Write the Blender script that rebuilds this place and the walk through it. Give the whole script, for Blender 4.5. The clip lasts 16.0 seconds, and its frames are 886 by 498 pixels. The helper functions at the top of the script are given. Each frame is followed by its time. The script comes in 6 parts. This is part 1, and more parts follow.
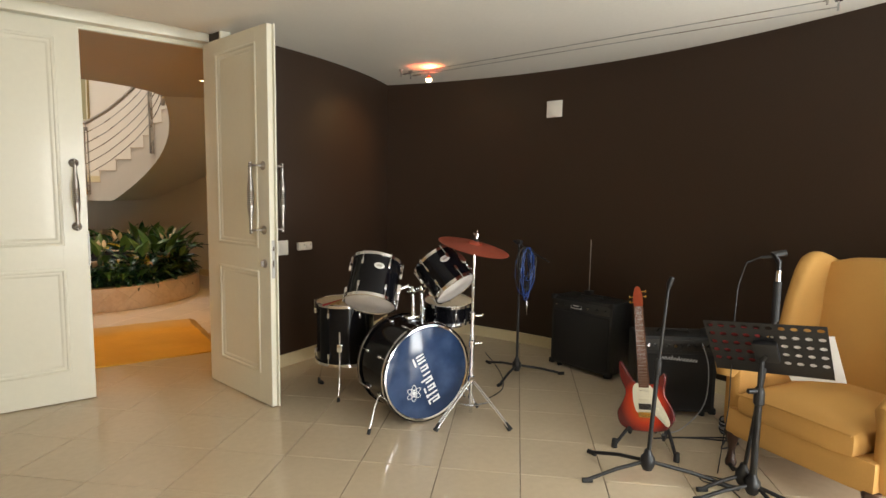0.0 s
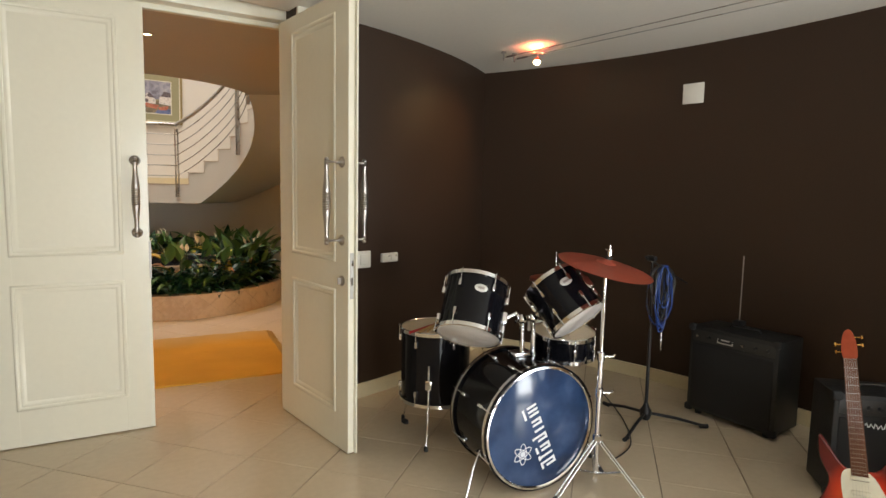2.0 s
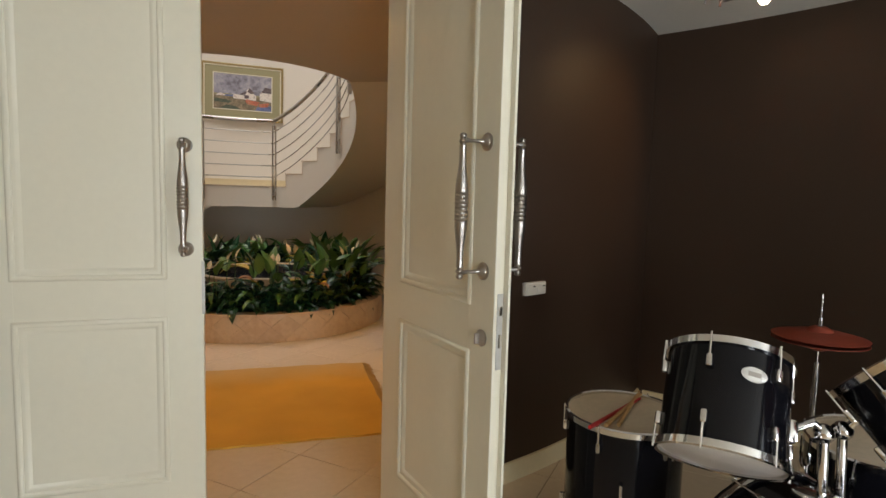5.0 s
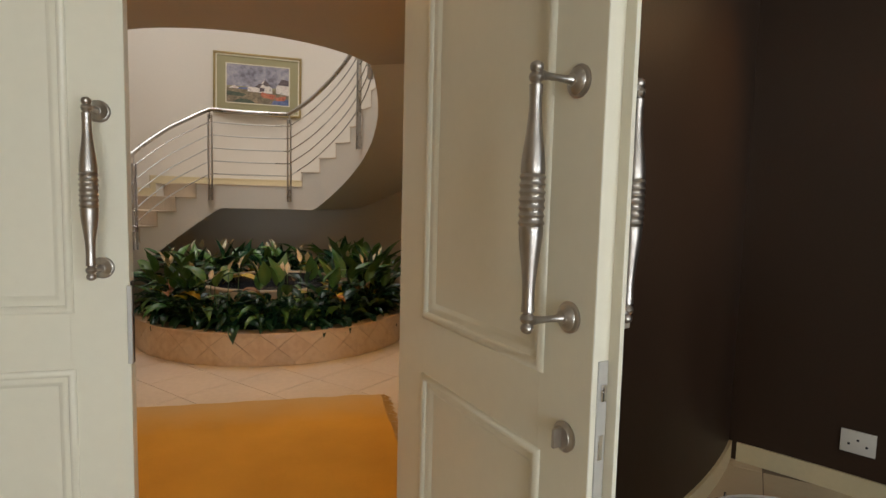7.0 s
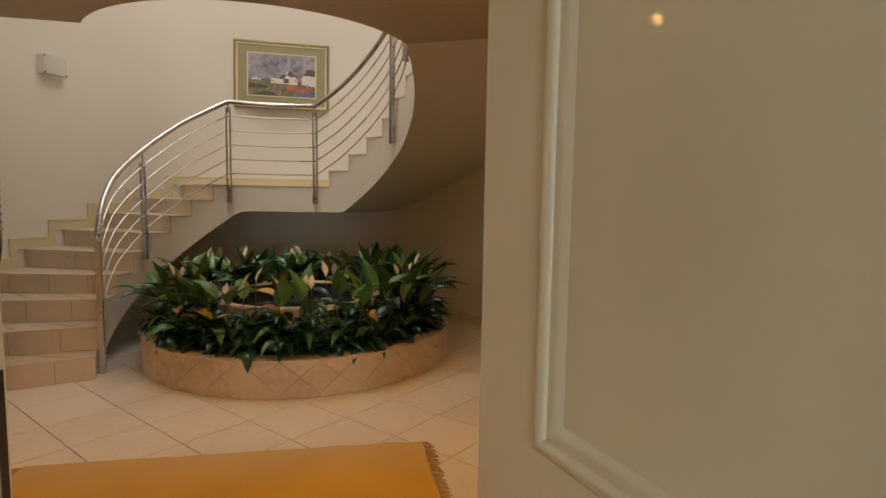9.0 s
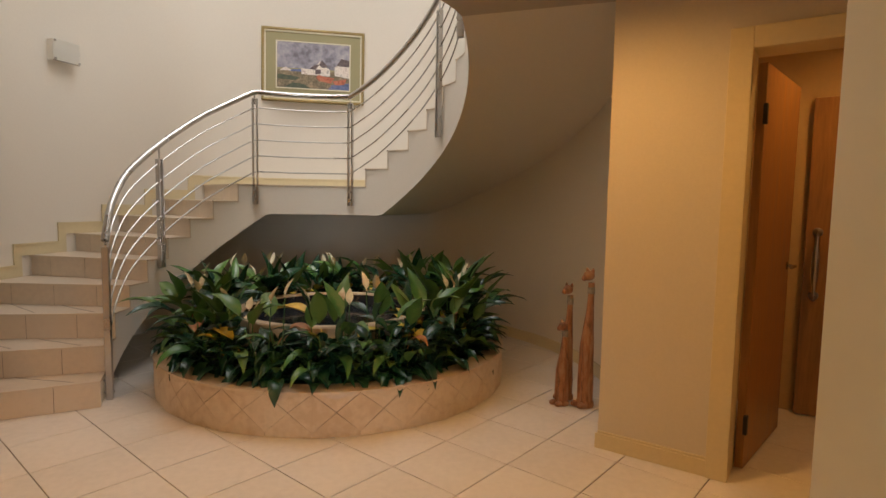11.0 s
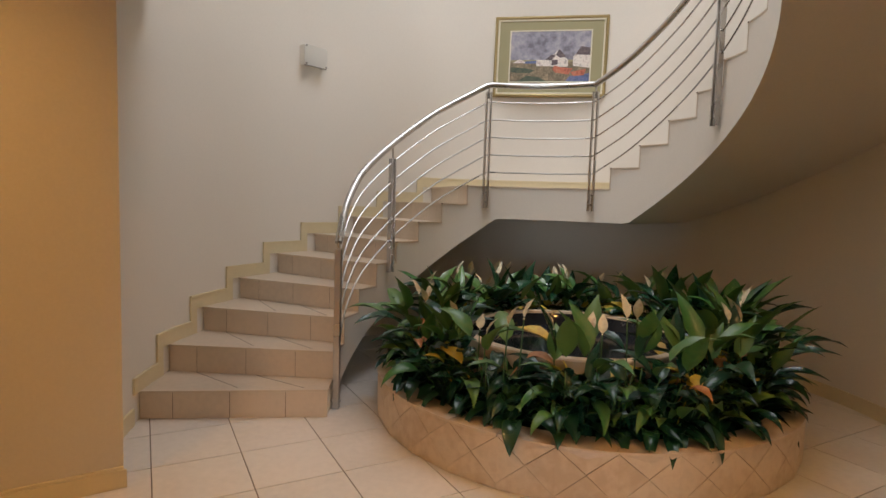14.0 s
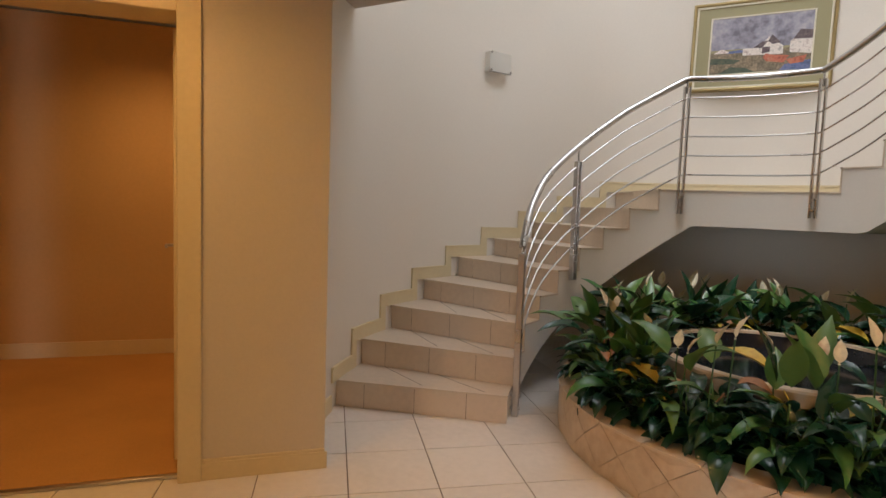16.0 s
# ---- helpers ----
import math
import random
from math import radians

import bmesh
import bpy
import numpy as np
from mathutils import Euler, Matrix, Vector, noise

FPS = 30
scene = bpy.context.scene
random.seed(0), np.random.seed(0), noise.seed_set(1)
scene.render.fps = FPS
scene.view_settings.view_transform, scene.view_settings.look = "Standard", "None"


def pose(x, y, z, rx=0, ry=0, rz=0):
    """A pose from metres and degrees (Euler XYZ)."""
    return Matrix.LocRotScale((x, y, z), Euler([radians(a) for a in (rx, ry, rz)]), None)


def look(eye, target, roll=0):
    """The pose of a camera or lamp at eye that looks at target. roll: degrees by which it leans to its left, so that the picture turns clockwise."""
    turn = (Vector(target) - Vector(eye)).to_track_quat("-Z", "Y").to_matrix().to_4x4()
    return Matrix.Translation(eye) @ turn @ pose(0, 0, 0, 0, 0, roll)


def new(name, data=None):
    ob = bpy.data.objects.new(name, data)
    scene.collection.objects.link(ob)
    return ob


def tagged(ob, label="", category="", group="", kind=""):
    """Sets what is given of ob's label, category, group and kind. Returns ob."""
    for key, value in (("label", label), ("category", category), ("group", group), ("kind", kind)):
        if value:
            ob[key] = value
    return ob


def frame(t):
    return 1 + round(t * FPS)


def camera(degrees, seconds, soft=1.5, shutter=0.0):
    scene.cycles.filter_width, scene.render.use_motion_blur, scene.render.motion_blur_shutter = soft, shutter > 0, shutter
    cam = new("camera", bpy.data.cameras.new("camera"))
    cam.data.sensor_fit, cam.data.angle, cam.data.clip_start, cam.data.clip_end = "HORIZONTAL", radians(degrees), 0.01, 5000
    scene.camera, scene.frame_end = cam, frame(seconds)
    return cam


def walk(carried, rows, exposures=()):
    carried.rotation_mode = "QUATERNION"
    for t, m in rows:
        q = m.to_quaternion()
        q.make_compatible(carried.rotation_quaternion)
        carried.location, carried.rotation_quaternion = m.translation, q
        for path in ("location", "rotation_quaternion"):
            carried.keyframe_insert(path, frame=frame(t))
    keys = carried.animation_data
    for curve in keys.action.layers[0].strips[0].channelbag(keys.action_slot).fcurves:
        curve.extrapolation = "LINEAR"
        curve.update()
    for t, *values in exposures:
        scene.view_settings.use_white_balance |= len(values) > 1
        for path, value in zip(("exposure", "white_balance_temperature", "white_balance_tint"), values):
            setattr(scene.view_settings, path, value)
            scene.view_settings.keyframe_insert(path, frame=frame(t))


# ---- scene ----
cam = camera(77.0, 16.0)
PATH = [
    (0, (0.682, 0.283, 1.435), (1.892, 1.862, 1.229), 0.9),
    (0.5, (0.787, 0.416, 1.434), (1.967, 2.017, 1.228), 0.8),
    (1, (0.888, 0.603, 1.438), (1.999, 2.253, 1.231), 0.9),
    (1.5, (0.947, 0.783, 1.427), (1.97, 2.489, 1.228), 1.0),
    (2, (0.984, 0.977, 1.425), (1.947, 2.718, 1.228), 1.1),
    (2.5, (1.038, 1.124, 1.421), (1.947, 2.895, 1.227), 1.0),
    (3, (1.123, 1.32, 1.421), (1.961, 3.125, 1.229), 1.2),
    (3.5, (1.164, 1.529, 1.41), (1.928, 3.367, 1.212), 1.2),
    (4, (1.177, 1.76, 1.412), (1.897, 3.616, 1.219), 1.4),
    (6.5, (1.401, 2.750, 1.374), (1.973, 4.659, 1.198), 1.4),
    (7, (1.453, 2.945, 1.371), (2.004, 4.860, 1.197), 1.4),
    (7.5, (1.463, 3.160, 1.368), (1.982, 5.084, 1.196), 1.3),
    (8, (1.452, 3.378, 1.363), (1.958, 5.305, 1.197), 1.5),
    (8.5, (1.485, 3.546, 1.362), (1.963, 5.480, 1.193), 1.3),
    (9, (1.520, 3.692, 1.402), (1.965, 5.632, 1.216), 0.9),
    (11.5, (1.386, 4.575, 1.358), (1.726, 6.539, 1.191), 1.2),
    (12, (1.335, 4.749, 1.35), (1.645, 6.718, 1.186), 1.3),
    (12.5, (1.31, 4.888, 1.341), (1.534, 6.869, 1.182), 1.2),
    (13, (1.305, 5.002, 1.338), (1.317, 6.996, 1.179), 1.3),
    (13.5, (1.257, 5.066, 1.329), (1.061, 7.05, 1.171), 1.5),
    (14, (1.193, 5.075, 1.336), (0.826, 7.034, 1.173), 1.8),
    (14.5, (1.155, 5.097, 1.327), (0.615, 7.016, 1.164), 1.8),
    (15, (1.123, 5.103, 1.326), (0.437, 6.975, 1.163), 2.0),
    (15.5, (1.097, 5.108, 1.316), (0.282, 6.928, 1.155), 2.0),
    (16, (1.071, 5.121, 1.313), (0.141, 6.884, 1.156), 2.0),
]
EXPOSURES = [(0.0, 0.06, 6950, 10), (1.5, 0.10, 6800, 10), (2.5, -0.02, 6600, 10), (4.0, -0.18, 6450, 10), (6.5, -0.32, 6450, 10), (8.0, -0.38, 6700, 10), (9.0, -0.36, 7000, 10),
             (11.5, 0.04, 6250, 10), (13.0, 0.0, 6000, 10), (16.0, 0.0, 5850, 10)]
walk(cam, [(t, look(eye, target, roll)) for t, eye, target, roll in PATH], EXPOSURES)

# ---- world and light ----
world = bpy.data.worlds.new("world")
scene.world = world
world.use_nodes = True
wn = world.node_tree
sky = wn.nodes.new("ShaderNodeTexSky")
sky.sky_type = "NISHITA"
sky.sun_disc = False
sky.sun_elevation, sky.sun_rotation = radians(48), radians(200)
wn.links.new(sky.outputs[0], wn.nodes["Background"].inputs[0])
wn.nodes["Background"].inputs[1].default_value = 0.10


def lamp(name, kind, energy, colour, m, **more):
    data = bpy.data.lights.new(name, kind)
    data.energy, data.color = energy, colour
    if kind == "AREA":
        data.shape, data.size, data.size_y = "RECTANGLE", more["sx"], more["sy"]
    elif kind == "SPOT":
        data.spot_size, data.spot_blend, data.shadow_soft_size = radians(more["cone"]), more.get("blend", 0.6), more.get("soft", 0.03)
    elif kind == "POINT":
        data.shadow_soft_size = more.get("soft", 0.03)
    else:
        data.angle = radians(more["spread"])
    ob = new(name, data)
    ob.matrix_world = m
    return ob


DAY = (0.92, 0.97, 1.0)
WARM = (1.0, 0.50, 0.14)
SOFT = (1.0, 0.56, 0.20)
lamp("sun", "SUN", 1.2, (1.0, 0.95, 0.88), look((0, 0, 20), (1.5, 6, 0)), spread=10)
# daylight through the garden windows behind the walk, and through the skylight over the stairs
lamp("garden_daylight", "AREA", 190, DAY, look((1.75, -2.36, 1.25), (1.75, 3, 4.0)), sx=1.7, sy=2.2)
lamp("garden_daylight", "AREA", 214, DAY, look((3.75, -2.36, 1.25), (3.45, 3, 4.0)), sx=1.7, sy=2.2)
lamp("terrace_daylight", "AREA", 52, (0.86, 0.94, 1.0), look((3.96, -0.31, 1.15), (-0.45, 2.45, 2.1)), sx=1.85, sy=2.1)
lamp("skylight_daylight", "AREA", 70, (1.0, 0.96, 0.91), look((0.9, 8.8, 5.36), (0.9, 8.8, 0), 0), sx=2.2, sy=2.2)
# halogen downlights and the cable spot
HALOGENS = [(1.1, 5.73, 2.55, 18, SOFT), (-0.75, 6.0, 2.55, 54, WARM), (2.3, 6.6, 2.55, 64, WARM), (-2.35, 7.5, 2.55, 46, WARM), (4.15, 6.75, 2.55, 30, WARM)]
for hx, hy, hz, power, tint in HALOGENS:
    lamp("halogen_light", "SPOT", power, tint, look((hx, hy, hz - 0.03), (hx, hy + 0.001, 0)), cone=165, blend=1.0, soft=0.03)

# ---- materials ----
def ramp(nt, fac, stops):
    r = nt.nodes.new("ShaderNodeValToRGB")
    while len(r.color_ramp.elements) < len(stops):
        r.color_ramp.elements.new(0.5)
    for e, (p, c) in zip(r.color_ramp.elements, stops):
        e.position, e.color = p, (*c, 1)
    nt.links.new(fac, r.inputs[0])
    return r.outputs[0]


def shade(c, k):
    return tuple(min(1, v * k) for v in c)


def mat(name, colour, rough=0.5, metal=0.0, grain=40, vary=0.12, large=1.5, bump=0.1, stretch=(1, 1, 1), coat=0.0,
        rough_vary=0.1, per_object=0.0, spec=0.5, second=None, bump_scale=None, translucent=0.0):
    m = bpy.data.materials.new(name)
    m.use_nodes = True
    nt = m.node_tree
    b = nt.nodes["Principled BSDF"]
    co = nt.nodes.new("ShaderNodeTexCoord")
    mp = nt.nodes.new("ShaderNodeMapping")
    mp.inputs["Scale"].default_value = stretch
    geo = nt.nodes.new("ShaderNodeNewGeometry")
    nt.links.new(geo.outputs["Position"], mp.inputs[0])

    def nz(scale, detail=4):
        n = nt.nodes.new("ShaderNodeTexNoise")
        n.inputs["Scale"].default_value, n.inputs["Detail"].default_value = scale, detail
        nt.links.new(mp.outputs[0], n.inputs["Vector"])
        return n.outputs[0]
    fine, coarse = nz(grain), nz(large, 3)
    mix = nt.nodes.new("ShaderNodeMath")
    mix.operation = "MULTIPLY_ADD"
    nt.links.new(coarse, mix.inputs[0])
    mix.inputs[1].default_value = 0.55
    half = nt.nodes.new("ShaderNodeMath")
    half.operation = "MULTIPLY"
    half.inputs[1].default_value = 0.45
    nt.links.new(fine, half.inputs[0])
    nt.links.new(half.outputs[0], mix.inputs[2])
    fac = mix.outputs[0]
    if per_object:
        info = nt.nodes.new("ShaderNodeObjectInfo")
        add = nt.nodes.new("ShaderNodeMath")
        add.operation = "MULTIPLY_ADD"
        nt.links.new(info.outputs["Random"], add.inputs[0])
        add.inputs[1].default_value = per_object
        nt.links.new(fac, add.inputs[2])
        fac = add.outputs[0]
    dark, light = shade(colour, 1 - vary), shade(colour, 1 + vary)
    stops = [(0.3, dark), (0.7, light)] if second is None else [(0.32, dark), (0.5, light), (0.68, second)]
    nt.links.new(ramp(nt, fac, stops), b.inputs["Base Color"])
    b.inputs["Metallic"].default_value = metal
    b.inputs["Specular IOR Level"].default_value = spec
    b.inputs["Coat Weight"].default_value = coat
    rr = nt.nodes.new("ShaderNodeMapRange")
    rr.inputs["To Min"].default_value, rr.inputs["To Max"].default_value = max(0.02, rough - rough_vary), min(1, rough + rough_vary)
    nt.links.new(coarse, rr.inputs["Value"])
    nt.links.new(rr.outputs[0], b.inputs["Roughness"])
    if translucent:
        b.inputs["Subsurface Weight"].default_value = translucent
        b.inputs["Subsurface Radius"].default_value = (0.01, 0.01, 0.005)
    if bump:
        bp = nt.nodes.new("ShaderNodeBump")
        bp.inputs["Strength"].default_value, bp.inputs["Distance"].default_value = bump, 0.004
        nt.links.new(fine if bump_scale is None else nz(bump_scale), bp.inputs["Height"])
        nt.links.new(bp.outputs[0], b.inputs["Normal"])
    return m


def glow(name, colour, strength):
    m = bpy.data.materials.new(name)
    m.use_nodes = True
    b = m.node_tree.nodes["Principled BSDF"]
    b.inputs["Base Color"].default_value = (*colour, 1)
    b.inputs["Emission Color"].default_value = (*colour, 1)
    b.inputs["Emission Strength"].default_value = strength
    return m


M_BROWN = mat("brown_wall_paint", (0.032, 0.0155, 0.0070), 0.5, vary=0.12, grain=90, large=0.8, bump=0.12)
M_CEIL = mat("ceiling_paint", (0.84, 0.81, 0.74), 0.8, vary=0.03, bump=0.05)
M_CREAM = mat("cream_wall_paint", (0.66, 0.60, 0.50), 0.7, vary=0.04, grain=70, large=0.7, bump=0.1)
M_WHITEWALL = mat("stair_wall_paint", (0.75, 0.70, 0.62), 0.75, vary=0.03, grain=70, large=0.7, bump=0.08)
M_OCHRE = mat("ochre_lobby_paint", (0.62, 0.43, 0.22), 0.75, vary=0.05, large=0.8, bump=0.06)
M_TAUPE = mat("taupe_soffit_paint", (0.52, 0.45, 0.36), 0.75, vary=0.04, large=0.9, bump=0.06)
M_DOOR = mat("ivory_door_enamel", (0.78, 0.75, 0.62), 0.32, vary=0.025, grain=30, large=1.2, bump=0.04, coat=0.15)
M_TRIM = mat("cream_trim_paint", (0.70, 0.60, 0.38), 0.45, vary=0.05, bump=0.05)
M_TILE = mat("glazed_floor_tile", (0.59, 0.49, 0.355), 0.085, vary=0.07, grain=25, large=1.1, bump=0.012, per_object=0.15, rough_vary=0.04)
M_TILEH = mat("matt_floor_tile", (0.74, 0.69, 0.63), 0.26, vary=0.08, grain=25, large=1.6, bump=0.04, per_object=0.15, rough_vary=0.015)
M_GROUT = mat("grey_grout", (0.20, 0.155, 0.115), 0.9, vary=0.15, bump=0.2)
M_STEPTILE = mat("step_tile", (0.60, 0.50, 0.39), 0.4, vary=0.09, grain=30, large=2.5, bump=0.04, per_object=0.2)
M_CHROME = mat("chrome", (0.78, 0.78, 0.79), 0.12, metal=1.0, vary=0.04, bump=0.0, rough_vary=0.05)
M_STEEL = mat("brushed_steel", (0.52, 0.50, 0.48), 0.28, metal=1.0, vary=0.08, bump=0.02, rough_vary=0.08)
M_PEWTER = mat("satin_pewter", (0.42, 0.39, 0.36), 0.33, metal=1.0, vary=0.12, bump=0.05, rough_vary=0.1)
M_ZINC = mat("galvanised_lock_plate", (0.50, 0.49, 0.46), 0.45, metal=0.35, vary=0.1)
M_BLACK = mat("black_plastic", (0.012, 0.012, 0.013), 0.4, vary=0.2, bump=0.05)
M_RUBBER = mat("black_rubber", (0.015, 0.015, 0.015), 0.7, vary=0.2, bump=0.1)
M_PLATE = mat("white_switch_plastic", (0.74, 0.71, 0.64), 0.35, vary=0.02, bump=0.0)
M_RUG = mat("golden_rug", (0.64, 0.37, 0.055), 0.95, vary=0.18, grain=220, large=2.0, bump=0.6)
M_FRINGE = mat("rug_fringe_yarn", (0.50, 0.36, 0.16), 0.95, vary=0.3, grain=120, bump=0.4)
M_JOINT = mat("pale_joint", (0.48, 0.37, 0.25), 0.85, vary=0.15)
M_PLANTER = mat("planter_tile", (0.62, 0.50, 0.36), 0.4, vary=0.09, grain=20, large=3, bump=0.04, per_object=0.12, second=(0.56, 0.42, 0.28))
M_SOIL = mat("dark_soil", (0.03, 0.022, 0.015), 0.95, vary=0.4, grain=60, bump=0.8)
M_WATER = mat("dark_basin_glaze", (0.012, 0.014, 0.018), 0.12, vary=0.2, bump=0.0)
M_CARPET = mat("ochre_carpet", (0.50, 0.27, 0.08), 0.95, vary=0.2, grain=200, bump=0.5)
M_BULB = glow("lit_halogen_bulb", (1.0, 0.80, 0.45), 45)
M_DOWN = glow("lit_downlight_lens", (1.0, 0.75, 0.4), 12)


# ---- mesh helpers ----
def part(name, bm, material, parent=None, label="", smooth=True, autosmooth=38):
    me = bpy.data.meshes.new(name)
    bmesh.ops.recalc_face_normals(bm, faces=bm.faces)
    if smooth:
        lim = math.cos(radians(autosmooth))
        for f in bm.faces:
            f.smooth = True
        for e in bm.edges:
            if len(e.link_faces) == 2 and e.link_faces[0].normal.dot(e.link_faces[1].normal) < lim:
                e.smooth = False
    bm.to_mesh(me)
    bm.free()
    me.materials.append(material)
    ob = new(name, me)
    if parent is not None:
        ob.parent = parent
    if label:
        ob["label"] = label
    return ob


def anchor(name, x=0.0, y=0.0, z=0.0, rz=0.0):
    ob = new(name)
    ob.empty_display_size = 0.1
    ob.matrix_basis = pose(x, y, z, 0, 0, rz)
    return ob


def moved(bm, m):
    bm.transform(m)
    return bm


def box(x0, y0, z0, x1, y1, z1, bevel=0.0, seg=2):
    bm = bmesh.new()
    bmesh.ops.create_cube(bm, size=1)
    bm.transform(Matrix.Translation(((x0 + x1) / 2, (y0 + y1) / 2, (z0 + z1) / 2)) @ Matrix.Diagonal((abs(x1 - x0), abs(y1 - y0), abs(z1 - z0), 1)))
    if bevel:
        bmesh.ops.bevel(bm, geom=bm.edges[:], offset=bevel, segments=seg, profile=0.5, affect="EDGES")
    return bm


def prism(points, z0, z1, bevel=0.0):
    bm = bmesh.new()
    vs = [bm.verts.new((x, y, z0)) for x, y in points]
    f = bm.faces.new(vs)
    r = bmesh.ops.extrude_face_region(bm, geom=[f])
    for v in r["geom"]:
        if isinstance(v, bmesh.types.BMVert):
            v.co.z = z1
    bmesh.ops.recalc_face_normals(bm, faces=bm.faces)
    if bevel:
        bmesh.ops.bevel(bm, geom=bm.edges[:], offset=bevel, segments=2, profile=0.5, affect="EDGES")
    return bm


def lathe(profile, n=24, close=True):
    """Turn (radius, height) points round z."""
    bm = bmesh.new()
    rings = []
    for r, z in profile:
        if r < 1e-5:
            rings.append([bm.verts.new((0, 0, z))])
        else:
            rings.append([bm.verts.new((r * math.cos(2 * math.pi * i / n), r * math.sin(2 * math.pi * i / n), z)) for i in range(n)])
    for a, b in zip(rings, rings[1:]):
        for i in range(n):
            j = (i + 1) % n
            if len(a) == 1 and len(b) > 1:
                bm.faces.new((a[0], b[j], b[i]))
            elif len(b) == 1 and len(a) > 1:
                bm.faces.new((a[i], a[j], b[0]))
            elif len(a) > 1:
                bm.faces.new((a[i], a[j], b[j], b[i]))
    for ring in (rings[0], rings[-1]):
        if close and len(ring) > 2:
            bm.faces.new(ring)
    return bm


def tube(points, radius, n=10, closed=False, flat=1.0):
    """A round bar along points; radius may be a list."""
    bm = bmesh.new()
    pts = [Vector(p) for p in points]
    k = len(pts)
    rings = []
    side = None
    for i, p in enumerate(pts):
        if closed:
            d = pts[(i + 1) % k] - pts[i - 1]
        else:
            d = pts[min(i + 1, k - 1)] - pts[max(i - 1, 0)]
        d.normalize()
        if side is None:
            side = d.cross(Vector((0, 0, 1)) if abs(d.z) < 0.95 else Vector((1, 0, 0))).normalized()
        side = (side - d * side.dot(d)).normalized()
        up = d.cross(side)
        r = radius[i] if isinstance(radius, (list, tuple)) else radius
        rings.append([bm.verts.new(p + r * (math.cos(2 * math.pi * j / n) * side + flat * math.sin(2 * math.pi * j / n) * up)) for j in range(n)])
    last = k if closed else k - 1
    for i in range(last):
        a, b = rings[i], rings[(i + 1) % k]
        for j in range(n):
            bm.faces.new((a[j], a[(j + 1) % n], b[(j + 1) % n], b[j]))
    if not closed:
        bm.faces.new(rings[0]), bm.faces.new(rings[-1])
    return bm


def rod(a, b, radius, n=10):
    return tube([a, b], radius, n)


def join(*bms):
    """One bmesh out of several."""
    out = bms[0]
    for b in bms[1:]:
        me = bpy.data.meshes.new("tmp")
        b.to_mesh(me)
        b.free()
        out.from_mesh(me)
        bpy.data.meshes.remove(me)
    return out


def arc(c, r, a0, a1, n):
    return [(c[0] + r * math.cos(radians(a0 + (a1 - a0) * i / n)), c[1] + r * math.sin(radians(a0 + (a1 - a0) * i / n))) for i in range(n + 1)]


def arc_wall(c, r0, r1, a0, a1, z0, z1, n=32):
    return prism(arc(c, r0, a0, a1, n) + arc(c, r1, a1, a0, n), z0, z1)


def axis_to(a, b):
    """The pose at a whose z points to b."""
    a, b = Vector(a), Vector(b)
    return Matrix.Translation(a) @ (b - a).to_track_quat("Z", "Y").to_matrix().to_4x4()


def setting(name, bm, material, label, smooth=True, category=""):
    return tagged(part(name, bm, material, smooth=smooth), label, category or name.split("_")[0], kind="structure")


# ---- plan ----
C = (1.1, 8.6)             # centre of the round stair hall
R_IN, R_OUT = 1.25, 2.35   # stair well and hall wall
RISE, NR = 0.166, 9        # risers up to the landing
TURN_A = 9.9               # degrees a tread
A_FIRST = 196.7            # the first riser
A_LAND = A_FIRST - TURN_A * (NR - 1)    # riser onto the landing
A_UP = 63.0                # the landing's far riser
TURN_B = 10.6
Z_LAND = RISE * NR
CEIL, HALL = 2.52, 2.55
DOOR_Y = 4.62
B_C, B_R = (-0.45, 2.45), 5.15          # the bowed brown wall

# ---- structure: music room ----
setting("floor", box(-4.6, -2.6, -0.15, 7.2, 11.4, -0.006), M_GROUT, "grouted bed of the beige tiled floor", smooth=False)
FLOOR = bpy.data.objects["floor"]
setting("wall_curved_north", arc_wall(C, 4.03, 4.23, -79.6, -43, 0, CEIL + 0.1), M_BROWN, "dark chocolate brown painted curved wall")
setting("wall_curved_north_left", arc_wall(C, 4.03, 4.23, -138, -102.0, 0, CEIL + 0.1), M_BROWN, "dark chocolate brown painted curved wall")
bowed = join(arc_wall(B_C, B_R, B_R + 0.2, -62, -43, 0, CEIL + 0.1, 12), arc_wall(B_C, B_R, B_R + 0.2, -21, 36, 0, CEIL + 0.1, 48), arc_wall(B_C, B_R, B_R + 0.2, -43, -21, 2.3, CEIL + 0.1, 14))
for a0, a1, side in ((-79.6, -43, "right"), (-138, -102.0, "left")):
    setting("wall_hall_lining_" + side, arc_wall(C, 4.012, 4.028, a0, a1, 0, HALL - 0.004), M_CREAM, "cream painted hall side of the curved wall")
setting("wall_bowed_east", bowed, M_BROWN, "dark chocolate brown painted bowed wall")
# unseen wall; ochre is chosen to throw warm bounce on the open leaf
setting("wall_west", box(-3.2, -2.6, 0, -3.0, 5.9, CEIL + 0.1), M_OCHRE, "plain ochre painted wall")
south = join(box(-3.0, -2.6, 0, 0.88, -2.4, 2.4), box(2.62, -2.6, 0, 2.88, -2.4, 2.4), box(4.62, -2.6, 0, 5.0, -2.4, 2.4), box(-3.0, -2.6, 2.4, 5.0, -2.4, CEIL + 0.1))
setting("wall_south", south, M_CREAM, "cream painted wall with two wide garden windows")
room_ceiling = prism([(5.4, -2.6), (5.4, 5.9), *arc(C, 4.12, -41, -139, 48), (-3.2, 5.9), (-3.2, -2.6)], CEIL, CEIL + 0.12)
setting("ceiling", room_ceiling, M_CEIL, "off-white painted plaster ceiling", smooth=False)
